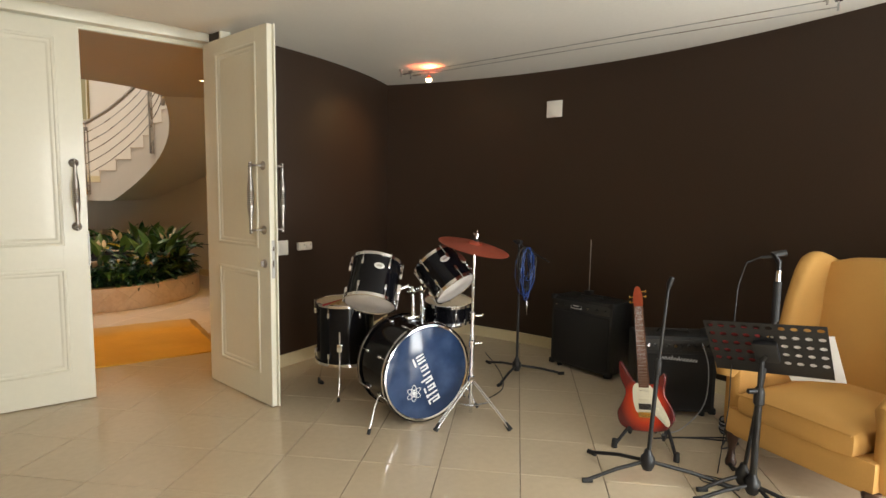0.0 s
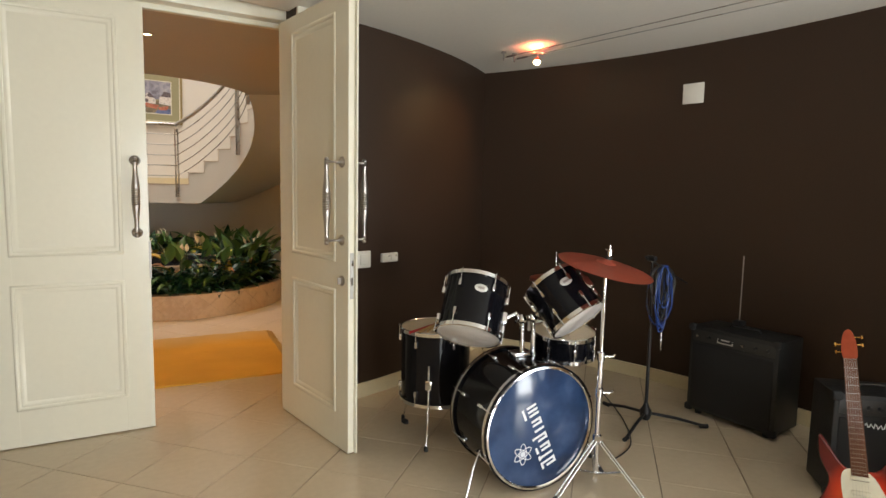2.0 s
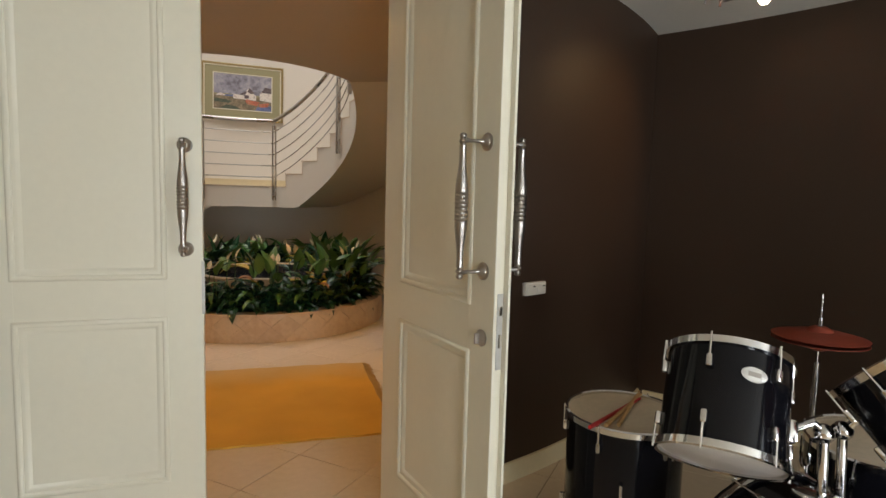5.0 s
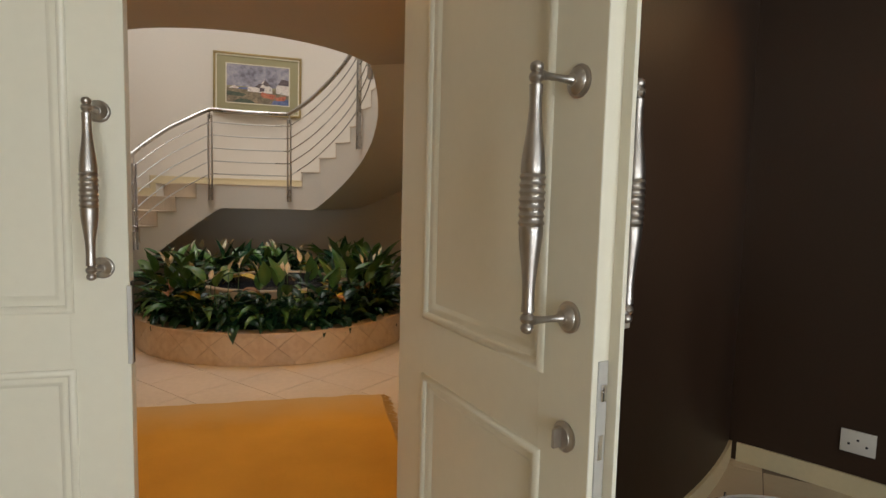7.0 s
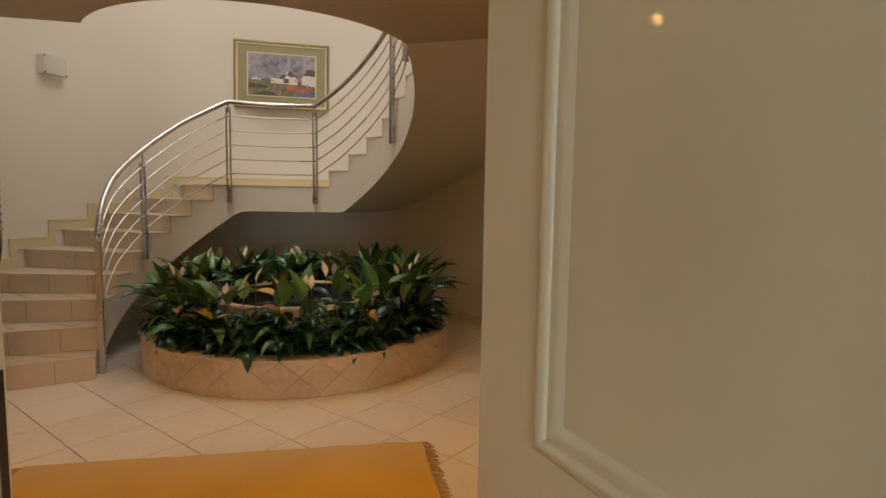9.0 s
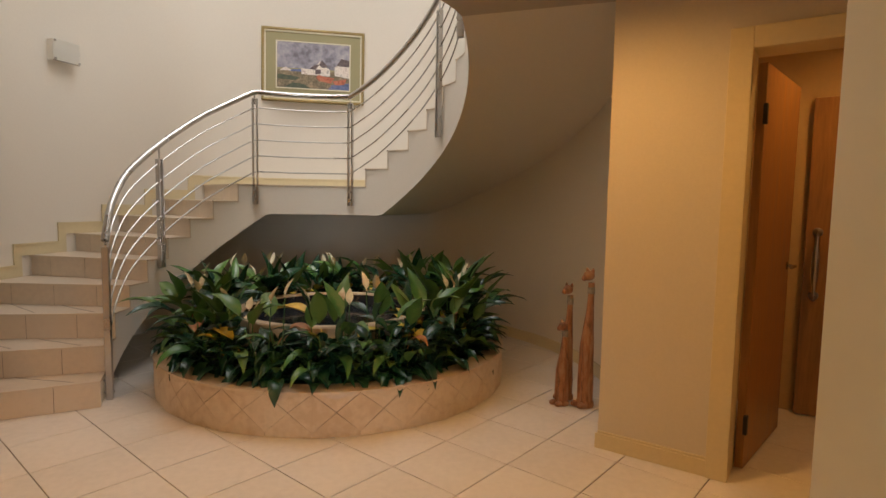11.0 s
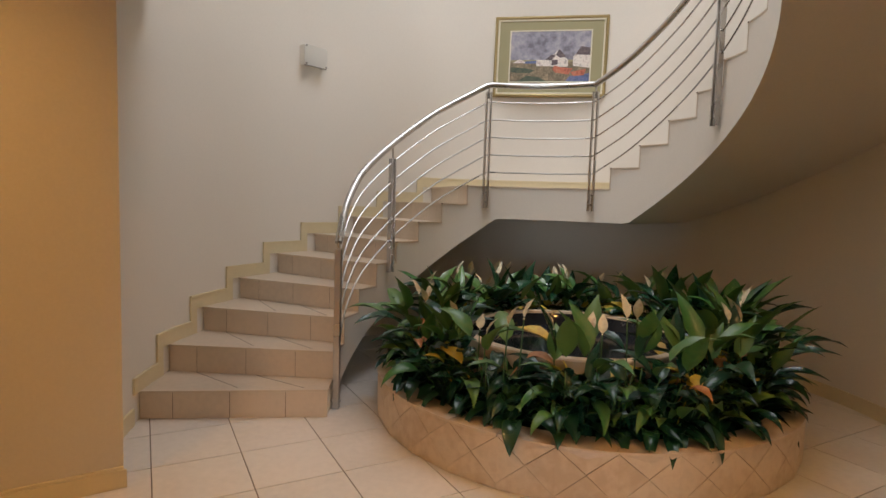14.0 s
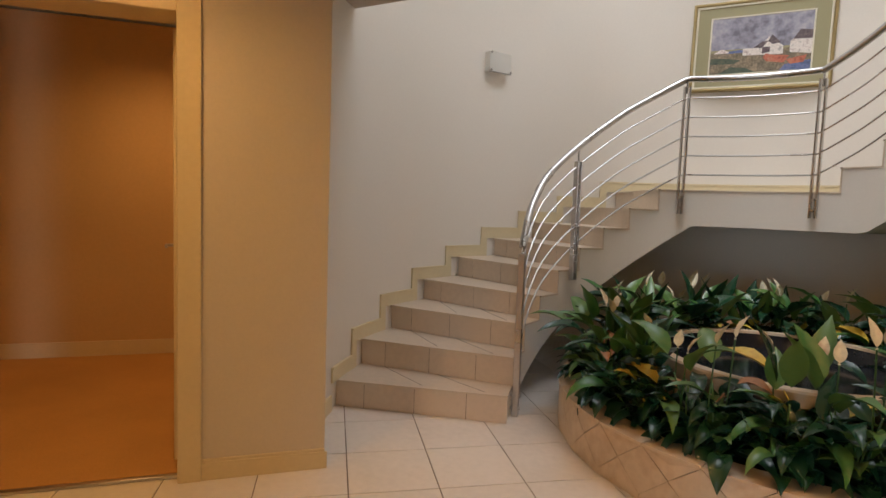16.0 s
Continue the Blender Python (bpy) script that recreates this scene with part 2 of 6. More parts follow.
# skirting of the brown walls
setting("baseboard", arc_wall(C, 4.23, 4.245, -79.4, -50.2, 0, 0.1), M_TRIM, "cream painted skirting board")
setting("baseboard_east", arc_wall(B_C, B_R - 0.015, B_R, -21, 33.8, 0, 0.1, 48), M_TRIM, "cream painted skirting board", category="baseboard")

# door frame
X0, X1, HEAD = 0.2, 1.865, 2.47
frame_bm = join(box(X0 - 0.1, 4.42, 0, X0, 4.82, HEAD + 0.05, 0.004), box(X1, 4.41, 0, X1 + 0.075, 4.82, HEAD + 0.05, 0.004),
                box(X0 - 0.1, 4.58, HEAD, X1 + 0.075, 4.82, CEIL + 0.06, 0.004), box(X0, 4.66, HEAD - 0.03, X1, 4.70, HEAD, 0.003))
setting("door_frame", frame_bm, M_DOOR, "cream painted timber frame of the double doors", category="door frame")

# ---- structure: hall ----
hall_ceiling = prism([*arc(C, 4.12, -139, -41, 48), (4.4, 7.0), *arc(C, 2.5, -34, -26, 2), *arc(C, R_IN, -26, -156, 40), (-2.6, C[1] + R_IN * math.sin(radians(-156))), (-2.6, 6.2)], HALL, HALL + 0.32)
setting("ceiling_hall", hall_ceiling, M_TAUPE, "taupe painted hall ceiling with a round stair opening", category="ceiling")
setting("wall_round", arc_wall(C, R_OUT, R_OUT + 0.2, -36, 206, 0, 5.6, 96), M_WHITEWALL, "off-white painted wall curving round the stairs")
setting("wall_round_upper", arc_wall(C, R_OUT + 0.002, R_OUT + 0.2, 206, 324, HALL + 0.32, 5.6, 48), M_WHITEWALL, "off-white painted upper wall of the stair hall")
top2 = bmesh.new()
for q in ([(-1.6, 5.9), (3.8, 5.9), (3.8, 7.6), (-1.6, 7.6)], [(-1.6, 10.0), (3.8, 10.0), (3.8, 11.3), (-1.6, 11.3)], [(-1.6, 7.6), (-0.3, 7.6), (-0.3, 10.0), (-1.6, 10.0)], [(2.1, 7.6), (3.8, 7.6), (3.8, 10.0), (2.1, 10.0)]):
    join(top2, prism(q, 5.6, 5.75))
setting("ceiling_upper", top2, M_CEIL, "white ceiling with a skylight over the stairs", category="ceiling")


def mirror(points, flip):
    return [(2 * C[0] - x, y) for x, y in points][::-1] if flip else points


K = math.sqrt(0.5)


def slant(s, d):
    """A point of the slanting door wall: s along from the pier's nose, d behind its face."""
    return (-0.66 - K * s - K * d, 7.22 - K * s + K * d)


DOOR_A, DOOR_B, SLANT_END, LINTEL = 0.66, 1.52, 1.95, 2.1
for flip, side in ((False, "west"), (True, "east")):
    pier = [slant(0, 0), slant(DOOR_A - 0.03, 0), slant(DOOR_A - 0.03, 0.18), slant(0.1, 0.5), (-1.02, 7.62)]
    setting("wall_pier_" + side, prism(mirror(pier, flip), 0, HALL + 0.1), M_CREAM, "cream painted pier beside the doorway", smooth=False)
    rest = [slant(DOOR_B + 0.03, 0), slant(SLANT_END, 0), (slant(SLANT_END, 0)[0], 4.7), (slant(SLANT_END, 0)[0] - 0.18, 4.7), slant(SLANT_END + 0.05, 0.18), slant(DOOR_B + 0.03, 0.18)]
    setting("wall_hall_" + side, prism(mirror(rest, flip), 0, HALL + 0.1), M_CREAM, "cream painted hall wall", smooth=False)
    over = [slant(DOOR_A - 0.03, 0), slant(DOOR_B + 0.03, 0), slant(DOOR_B + 0.03, 0.18), slant(DOOR_A - 0.03, 0.18)]
    setting("wall_lintel_" + side, prism(mirror(over, flip), LINTEL + 0.03, HALL + 0.1), M_CREAM, "cream painted wall over the doorway", smooth=False)
    # lobby behind the doorway
    lobby = [slant(0.5, 0.185), slant(0.5, 2.3), slant(2.8, 2.3), slant(2.8, 0.18), slant(2.95, 0.18), slant(2.95, 2.45), slant(0.38, 2.45), slant(0.38, 0.185)]
    if not flip:
        setting("wall_lobby_" + side, prism(mirror(lobby, flip), 0, HALL + 0.1), M_OCHRE, "cream painted wall of the side lobby", smooth=False)
        setting("ceiling_lobby_" + side, prism(mirror([slant(0.4, 0.1), slant(0.4, 2.45), slant(2.95, 2.45), slant(2.95, 0.1)], flip), HALL + 0.12, HALL + 0.2), M_CEIL, "white painted lobby ceiling", smooth=False)
    # casing and lining of the doorway
    case = bmesh.new()
    for s0, s1 in ((DOOR_A - 0.1, DOOR_A), (DOOR_B, DOOR_B + 0.1)):
        join(case, prism(mirror([slant(s0, -0.022), slant(s1, -0.022), slant(s1, -0.002), slant(s0, -0.002)], flip), 0, LINTEL + 0.1, 0.004))
    join(case, prism(mirror([slant(DOOR_A, -0.022), slant(DOOR_B, -0.022), slant(DOOR_B, -0.002), slant(DOOR_A, -0.002)], flip), LINTEL, LINTEL + 0.1, 0.004))
    for s0, s1 in ((DOOR_A - 0.03, DOOR_A), (DOOR_B, DOOR_B + 0.03)):
        join(case, prism(mirror([slant(s0, -0.002), slant(s1, -0.002), slant(s1, 0.19), slant(s0, 0.19)], flip), 0, LINTEL + 0.03))
    join(case, prism(mirror([slant(DOOR_A, -0.002), slant(DOOR_B, -0.002), slant(DOOR_B, 0.19), slant(DOOR_A, 0.19)], flip), LINTEL, LINTEL + 0.03))
    setting("door_casing_" + side, case, M_TRIM, "cream painted door casing and lining", smooth=False, category="door frame")
    bb = join(prism(mirror([slant(-0.012, -0.016), slant(DOOR_A - 0.1, -0.016), slant(DOOR_A - 0.1, 0), slant(-0.012, 0)], flip), 0, 0.085, 0.003),
              prism(mirror([slant(0, -0.012), slant(DOOR_A - 0.1, -0.012), slant(DOOR_A - 0.1, 0), slant(0, 0)], flip), 0.085, 0.10, 0.003))
    setting("baseboard_pier_" + side, bb, M_TRIM, "cream moulded skirting board", smooth=False, category="baseboard")
carpet = prism([slant(0.5, 0.06), slant(0.5, 2.3), slant(2.8, 2.3), slant(2.8, 0.06)], 0.0, 0.012)
setting("floor_carpet", carpet, M_CARPET, "ochre fitted carpet of the side lobby", smooth=False, category="carpet")
setting("trim_threshold", prism([slant(DOOR_A, 0.035), slant(DOOR_B, 0.035), slant(DOOR_B, 0.065), slant(DOOR_A, 0.065)], 0.001, 0.016, 0.003), M_STEEL, "metal threshold strip", category="threshold")
setting("baseboard_lobby", prism([slant(0.5, 2.285), slant(2.8, 2.285), slant(2.8, 2.3), slant(0.5, 2.3)], 0.012, 0.13), M_TRIM, "cream moulded skirting board", smooth=False, category="baseboard")
setting("baseboard_round", arc_wall(C, R_OUT - 0.015, R_OUT, -36, 52, 0, 0.1, 48), M_TRIM, "cream painted skirting board along the round wall", category="baseboard")

setting("baseboard_round_west", arc_wall(C, R_OUT - 0.015, R_OUT, A_FIRST + 2.7, 207, 0, 0.1, 16), M_TRIM, "cream painted skirting board beside the first step", category="baseboard")

# ---- staircase ----
M_NOSE = mat("brown_joint", (0.10, 0.055, 0.028), 0.8, vary=0.2)
stairs = tagged(anchor("staircase", *C, 0), "curved cream-tiled staircase with a white plastered stringer", "staircase", kind="structure")


def top_of(k):
    return RISE * k + (0.0, 0.009, 0.026, 0.038, 0.038, 0.040, 0.033, 0.022, 0.010)[k] if k < NR else RISE * k


ANG = [A_FIRST - TURN_A * i + (0.5 if 0 < i < NR - 1 else 0) for i in range(NR)]            # risers 1..9
ANG2 = [A_UP - TURN_B * i for i in range(9)]               # risers 10..18
A_END = A_UP - TURN_B * 9


def soffit(a):
    if a >= 106:
        return max(0.0, 1.22 - (a - 106) * 0.0150)
    if a >= 56:
        return 1.22
    return min(HALL + 0.02, 1.22 + (56 - a) * (RISE / TURN_B))


def polar(r, a, z):
    return (r * math.cos(radians(a)), r * math.sin(radians(a)), z)


def wedge(a0, a1, r0, r1, low, high, n=4):
    """A block between two angles; low and high give the heights at an angle."""
    bm = bmesh.new()
    prev = None
    for i in range(n + 1):
        a = a0 + (a1 - a0) * i / n
        q = [bm.verts.new(polar(r0, a, low(a))), bm.verts.new(polar(r1, a, low(a))), bm.verts.new(polar(r1, a, high(a))), bm.verts.new(polar(r0, a, high(a)))]
        if prev:
            for j in range(4):
                bm.faces.new((prev[j], prev[(j + 1) % 4], q[(j + 1) % 4], q[j]))
        else:
            bm.faces.new(q)
        prev = q
    bm.faces.new(prev)
    return bm


spans = [(ANG[i], ANG[i + 1] if i + 1 < NR else A_UP, i + 1) for i in range(NR)]
spans += [(ANG2[i], ANG2[i + 1] if i + 1 < 9 else A_END, NR + 1 + i) for i in range(9)]
body = bmesh.new()
for a0, a1, k in spans:
    n = 24 if k == NR else 4
    join(body, wedge(a0, a1, R_IN, R_OUT + 0.01, soffit, lambda a: top_of(k) - 0.012, n))
bmesh.ops.remove_doubles(body, verts=body.verts, dist=0.0004)
part("stringer", body, M_WHITEWALL, stairs, "white plastered underside and side of the stairs")
for a0, a1, k in spans:
    n = 24 if k == NR else 4
    part("tread", wedge(a0 + 0.7, a1, R_IN - 0.004, R_OUT - 0.002, lambda a: top_of(k) - 0.012, lambda a: top_of(k), n), M_STEPTILE, stairs, "", smooth=False)
    nx_, ny_ = -math.sin(radians(a0)), math.cos(radians(a0))
    line = [polar(R_IN - 0.005, a0, 0)[:2], polar(R_OUT - 0.003, a0, 0)[:2]]
    strip = [line[0], line[1], (line[1][0] + nx_ * 0.0145, line[1][1] + ny_ * 0.0145), (line[0][0] + nx_ * 0.0145, line[0][1] + ny_ * 0.0145)]
    part("nosing_joint", prism(strip, top_of(k) - 0.006, top_of(k) - 0.0005), M_NOSE, stairs, "dark joint under the step edge", smooth=False)
    if k <= 3:
        for c_ in (0.36, 0.72):
            rj = R_IN + (R_OUT - R_IN) * c_
            part("tread_joint", tube([polar(rj - 0.25, a0 - 0.9, top_of(k)), polar(rj + 0.12, a1 + 0.3, top_of(k))], 0.0016, 4), M_NOSE, stairs)
    # riser tiles
    cuts = [R_IN - 0.003, R_IN + 0.25, R_IN + 0.58, R_IN + 0.91, R_OUT - 0.002]
    for r0, r1 in zip(cuts, cuts[1:]):
        rb = prism([polar(r0 + 0.0015, a0, 0)[:2], polar(r1 - 0.0015, a0, 0)[:2], tuple(np.add(polar(r1 - 0.0015, a0, 0)[:2], (-0.01 * math.sin(radians(a0)), 0.01 * math.cos(radians(a0))))), tuple(np.add(polar(r0 + 0.0015, a0, 0)[:2], (-0.01 * math.sin(radians(a0)), 0.01 * math.cos(radians(a0)))))], top_of(k - 1) + 0.001, top_of(k) - 0.001)
        part("riser_tile", rb, M_STEPTILE, stairs, "", smooth=False)
    for rj in cuts[1:-1]:
        part("riser_joint", prism([polar(rj - 0.0018, a0, 0)[:2], polar(rj + 0.0018, a0, 0)[:2], tuple(np.add(polar(rj + 0.0018, a0, 0)[:2], (nx_ * 0.0085, ny_ * 0.0085))), tuple(np.add(polar(rj - 0.0018, a0, 0)[:2], (nx_ * 0.0085, ny_ * 0.0085)))], top_of(k - 1) + 0.002, top_of(k) - 0.007), M_NOSE, stairs, smooth=False)
# stepped skirting on the wall side
for a0, a1, k in spans[:NR]:
    part("skirting", wedge(a0 + 2.6, a1 + (2.58 if k < NR else 0), R_OUT - 0.016, R_OUT - 0.003, lambda a: top_of(k) + 0.001, lambda a: top_of(k) + 0.085, 6 if k < NR else 30), M_TRIM, stairs, "cream stepped skirting")
    part("skirting_cap", wedge(a0 + 4.2 if k > 1 else a0 + 2.6, a1 + (4.2 if k < NR else 0), R_OUT - 0.021, R_OUT - 0.003, lambda a: top_of(k) + 0.0855, lambda a: top_of(k) + 0.099, 6 if k < NR else 30), M_TRIM, stairs)
    if k < NR:
        part("skirting", wedge(a1 + 2.6, a1 + 4.2, R_OUT - 0.016, R_OUT - 0.003, lambda a: top_of(k) + 0.085, lambda a: top_of(k + 1) + 0.085, 2), M_TRIM, stairs)

# ---- panelled double doors ----
def ring_frame(x0, z0, x1, z1, steps):
    """A mitred moulding round a rectangle in the xz plane; steps: (inset, y)."""
    bm = bmesh.new()
    loops = []
    for inset, y in steps:
        loops.append([bm.verts.new((x, y, z)) for x, z in ((x0 + inset, z0 + inset), (x1 - inset, z0 + inset), (x1 - inset, z1 - inset), (x0 + inset, z1 - inset))])
    for a, b in zip(loops, loops[1:]):
        for i in range(4):
            bm.faces.new((a[i], a[(i + 1) % 4], b[(i + 1) % 4], b[i]))
    return bm


def pull_handle(leaf, x, side):
    """A turned pull handle on two roses; side -1 is the face towards the music room."""
    y0 = side * 0.0225
    out = side * 0.092
    h = part("pull_handle", tube([(x, y0 + side * 0.004, 1.17), (x, y0 + side * 0.004, 1.171)], 0.001, 4), M_PEWTER, leaf, "turned satin pewter pull handle")
    for z in (1.17, 1.58):
        rose = lathe([(0.0, 0), (0.0285, 0), (0.029, 0.004), (0.0265, 0.007), (0.0235, 0.008), (0.0225, 0.011), (0.015, 0.016), (0.012, 0.02), (0.0, 0.02)], 28)
        part("rose", moved(rose, axis_to((x, y0, z), (x, y0 + side, z))), M_PEWTER, h)
        stem = lathe([(0.013, 0.012), (0.009, 0.02), (0.0065, 0.034), (0.0058, 0.05), (0.0065, 0.068), (0.010, abs(out) - 0.004)], 16)
        part("stem", moved(stem, axis_to((x, y0, z), (x, y0 + side, z))), M_PEWTER, h)
    # half of the grip, from the ribbed middle to the beaded end
    half = [(0.0245, 0.046), (0.0245, 0.052), (0.0235, 0.066), (0.0205, 0.088), (0.0165, 0.112), (0.0135, 0.138), (0.0125, 0.165), (0.0135, 0.184), (0.0138, 0.1885), (0.010, 0.1905), (0.0095, 0.1925),
            (0.0135, 0.1955), (0.0158, 0.201), (0.0135, 0.2065), (0.0092, 0.209), (0.0125, 0.2125), (0.0142, 0.2175), (0.0120, 0.2230), (0.006, 0.2265), (0.0, 0.2275)]
    prof = [(r, -z) for r, z in half[::-1]]
    for i in range(7):
        z = -0.0435 + i * 0.0127
        prof += [(0.0235, z), (0.0268, z + 0.0055), (0.0235, z + 0.011)]
    prof += half
    part("grip", moved(lathe([(r * 0.84, z) for r, z in prof], 24), pose(x, y0 + out, 1.375)), M_PEWTER, h)
    return h


def door_leaf(name, label, w=0.83, height=2.445, hs=-1, inset=0.064, lows=((0.22, 0.885), (1.06, 2.345))):
    leaf = tagged(anchor(name), label, "door", kind="structure")
    px0, px1 = 0.18, 0.686
    th = 0.0225
    body = join(box(0, -th, 0.008, px0, th, height, 0.0015, 1), box(px1, -th, 0.008, w, th, height, 0.0015, 1),
                box(px0 - 0.001, -th, 0.008, px1 + 0.001, th, lows[0][0]), box(px0 - 0.001, -th, lows[0][1], px1 + 0.001, th, lows[1][0]), box(px0 - 0.001, -th, lows[1][1], px1 + 0.001, th, height))
    part("stiles_and_rails", body, M_DOOR, leaf, smooth=False)
    for z0, z1 in lows:
        part("panel", box(px0 - 0.004, -0.011, z0 - 0.004, px1 + 0.004, 0.011, z1 + 0.004), M_DOOR, leaf, smooth=False)
        for s in (-1, 1):
            steps = [(-0.012, s * th), (-0.010, s * (th + 0.006)), (-0.002, s * (th + 0.009)), (0.006, s * (th + 0.006)), (0.010, s * (th - 0.002)), (0.02, s * (th - 0.001)), (0.028, s * (th - 0.006)), (0.036, s * 0.0105)]
            part("moulding", ring_frame(px0, z0, px1, z1, steps), M_DOOR, leaf, autosmooth=60)
    for z in (0.3, height * 0.51, height - 0.245):
        part("hinge", join(box(-0.008, hs * (th + 0.004), z - 0.055, 0.02, hs * (th - 0.001), z + 0.055, 0.001, 1), moved(lathe([(0.007, -0.06), (0.007, 0.06)], 12), pose(-0.004, hs * (th + 0.006), z))), M_STEEL, leaf, "steel butt hinge")
    for s in (-1, 1):
        pull_handle(leaf, w - inset, s)
    return leaf


door_1 = door_leaf("door_1", "closed ivory panelled door leaf with a pewter pull handle", inset=0.062)
door_1.matrix_basis = pose(0.222, 4.645, 0, 0, 0, -0.6)
part("flush_bolt", box(0.826, -0.012, 0.90, 0.8325, 0.012, 1.13, 0.001, 1), M_BLACK, door_1, "dark lock keep in the door edge")
part("keep", box(0.824, -0.028, 0.905, 0.836, -0.018, 1.12, 0.001, 1), M_ZINC, door_1)
door_2 = door_leaf("door_2", "ivory panelled door leaf standing open into the music room", hs=1)
# swings back from its hinge towards the room; its outer face turns to the walk
DR = Matrix.Translation((1.812, 4.575, 0)) @ Matrix.Rotation(math.atan2(-0.815, 0.165), 4, "Z")
door_2.matrix_basis = DR
for s in (-1, 1):
    ro = lathe([(0.0, 0), (0.027, 0), (0.028, 0.005), (0.022, 0.009), (0.021, 0.011), (0.0, 0.012)], 26)
    k = part("keyhole_rose", moved(ro, axis_to((0.768, s * 0.0225, 0.952), (0.768, s, 0.952))), M_PEWTER, door_2, "round pewter lock rose")
    part("thumb_turn", box(0.764, s * 0.032, 0.934, 0.772, s * 0.052, 0.970, 0.002, 1), M_PEWTER, k)
lockp = part("lock_plate", box(0.8285, -0.011, 0.86, 0.8325, 0.011, 1.105, 0.001, 1), M_ZINC, door_2, "steel lock face plate")
part("latch", box(0.829, -0.006, 1.035, 0.838, 0.006, 1.065, 0.002, 1), M_CHROME, lockp)
part("dead_bolt", box(0.829, -0.005, 0.93, 0.834, 0.005, 0.975, 0.001, 1), M_CHROME, lockp)
part("rebate_strip", box(0.829, 0.0125, 0.01, 0.853, 0.0223, 2.445, 0.001, 1), M_DOOR, door_2)

# side lobby on the east: a panelled timber door in a dim passage
M_OAK = mat("orange_stained_timber", (0.36, 0.17, 0.05), 0.4, vary=0.25, grain=14, large=3, stretch=(6, 6, 0.6), bump=0.08)


def east(s, d):
    x, y = slant(s, d)
    return (2 * C[0] - x, y)


setting("wall_lobby_east", prism([east(0.5, 0.185), east(0.5, 1.35), east(2.8, 1.35), east(2.8, 0.18), east(2.95, 0.18), east(2.95, 1.5), east(0.38, 1.5), east(0.38, 0.185)][::-1], 0, HALL + 0.1), M_OCHRE, "ochre painted wall of the side passage", smooth=False)
setting("ceiling_lobby_east", prism([east(0.4, 0.1), east(0.4, 1.5), east(2.95, 1.5), east(2.95, 0.1)][::-1], HALL + 0.12, HALL + 0.2), M_CEIL, "white painted passage ceiling", smooth=False)
door_3 = door_leaf("door_3", "closed panelled door with a pull handle in the dim passage", height=2.06, lows=((0.2, 0.76), (0.9, 1.95)))
for ob in door_3.children_recursive:
    if ob.name.split(".")[0] in ("stiles_and_rails", "panel", "moulding"):
        ob.data.materials[0] = M_OAK
ex, ey = east(1.71, 1.31)
door_3.matrix_basis = Matrix.Translation((ex, ey, 0)) @ Matrix.Rotation(radians(135), 4, "Z")
for ob in door_3.children:
    if ob.name.startswith("pull_handle"):
        ob.location.z -= 0.37
hx, hy = east(DOOR_A - 0.002, 0.15)
door_4 = tagged(anchor("door_4"), "flush orange timber door standing open into the passage", "door", kind="structure")
door_4.matrix_basis = Matrix.Translation((hx, hy, 0)) @ Matrix.Rotation(radians(37), 4, "Z")
part("slab", box(0.03, -0.045, 0.01, 0.8, -0.005, 2.07, 0.002, 1), M_OAK, door_4)
for z in (0.25, 1.82):
    part("hinge", box(0.005, -0.06, z - 0.05, 0.03, -0.04, z + 0.05, 0.002, 1), M_BLACK, door_4, "dark steel hinge")
lv = part("lever_handle", moved(lathe([(0, 0), (0.024, 0), (0.024, 0.006), (0.009, 0.01), (0.009, 0.05), (0, 0.05)], 18), axis_to((0.74, -0.045, 1.02), (0.74, -1, 1.02))), M_STEEL, door_4, "steel lever handle")
part("lever", tube([(0.74, -0.09, 1.02), (0.68, -0.092, 1.02), (0.63, -0.09, 1.018)], 0.008, 10), M_STEEL, lv)
# open leaf in the west doorway, seen edge on
door_5 = tagged(anchor("door_5"), "cream door standing open into the carpeted lobby", "door", kind="structure")
wx, wy = slant(DOOR_A + 0.002, 0.2)
door_5.matrix_basis = Matrix.Translation((wx, wy, 0)) @ Matrix.Rotation(radians(143), 4, "Z")
part("slab", box(0.0, 0.004, 0.02, 0.8, 0.044, 2.08, 0.002, 1), M_TRIM, door_5)
for s, y in ((1, 0.044), (-1, 0.004)):
    lv = part("lever_handle", moved(lathe([(0, 0), (0.024, 0), (0.024, 0.006), (0.009, 0.01), (0.009, 0.05), (0, 0.05)], 18), axis_to((0.74, y, 1.02), (0.74, y + s, 1.02))), M_STEEL, door_5, "steel lever handle")
    part("lever", tube([(0.74, y + s * 0.045, 1.02), (0.68, y + s * 0.047, 1.02), (0.62, y + s * 0.045, 1.018)], 0.008, 10), M_STEEL, lv)
    part("lock_rose", moved(lathe([(0, 0), (0.024, 0), (0.024, 0.006), (0, 0.007)], 18), axis_to((0.74, y, 0.94), (0.74, y + s, 0.94))), M_STEEL, door_5)

# ---- stair railing ----
RP = R_IN - 0.035
POSTS = [(190.0, 0.0, 1.03), (152.5, 0.80, 1.66), (111.0, 1.31, 2.26), (69.8, 1.31, 2.26), (21.5, 1.90, 2.93), (-24.0, 2.45, 3.62)]
HR = [(190.0, 1.07), (183.0, 1.285), (172.0, 1.50), (152.5, 1.77), (132.0, 2.065), (111.0, 2.32), (69.8, 2.32), (58.0, 2.475), (21.5, 3.05), (-24.0, 3.75), (-40, 3.98)]


def rail_z(a, table):
    for (a0, z0), (a1, z1) in zip(table, table[1:]):
        if a1 <= a <= a0:
            return z0 + (z1 - z0) * (a0 - a) / (a0 - a1)
    return table[-1][1]


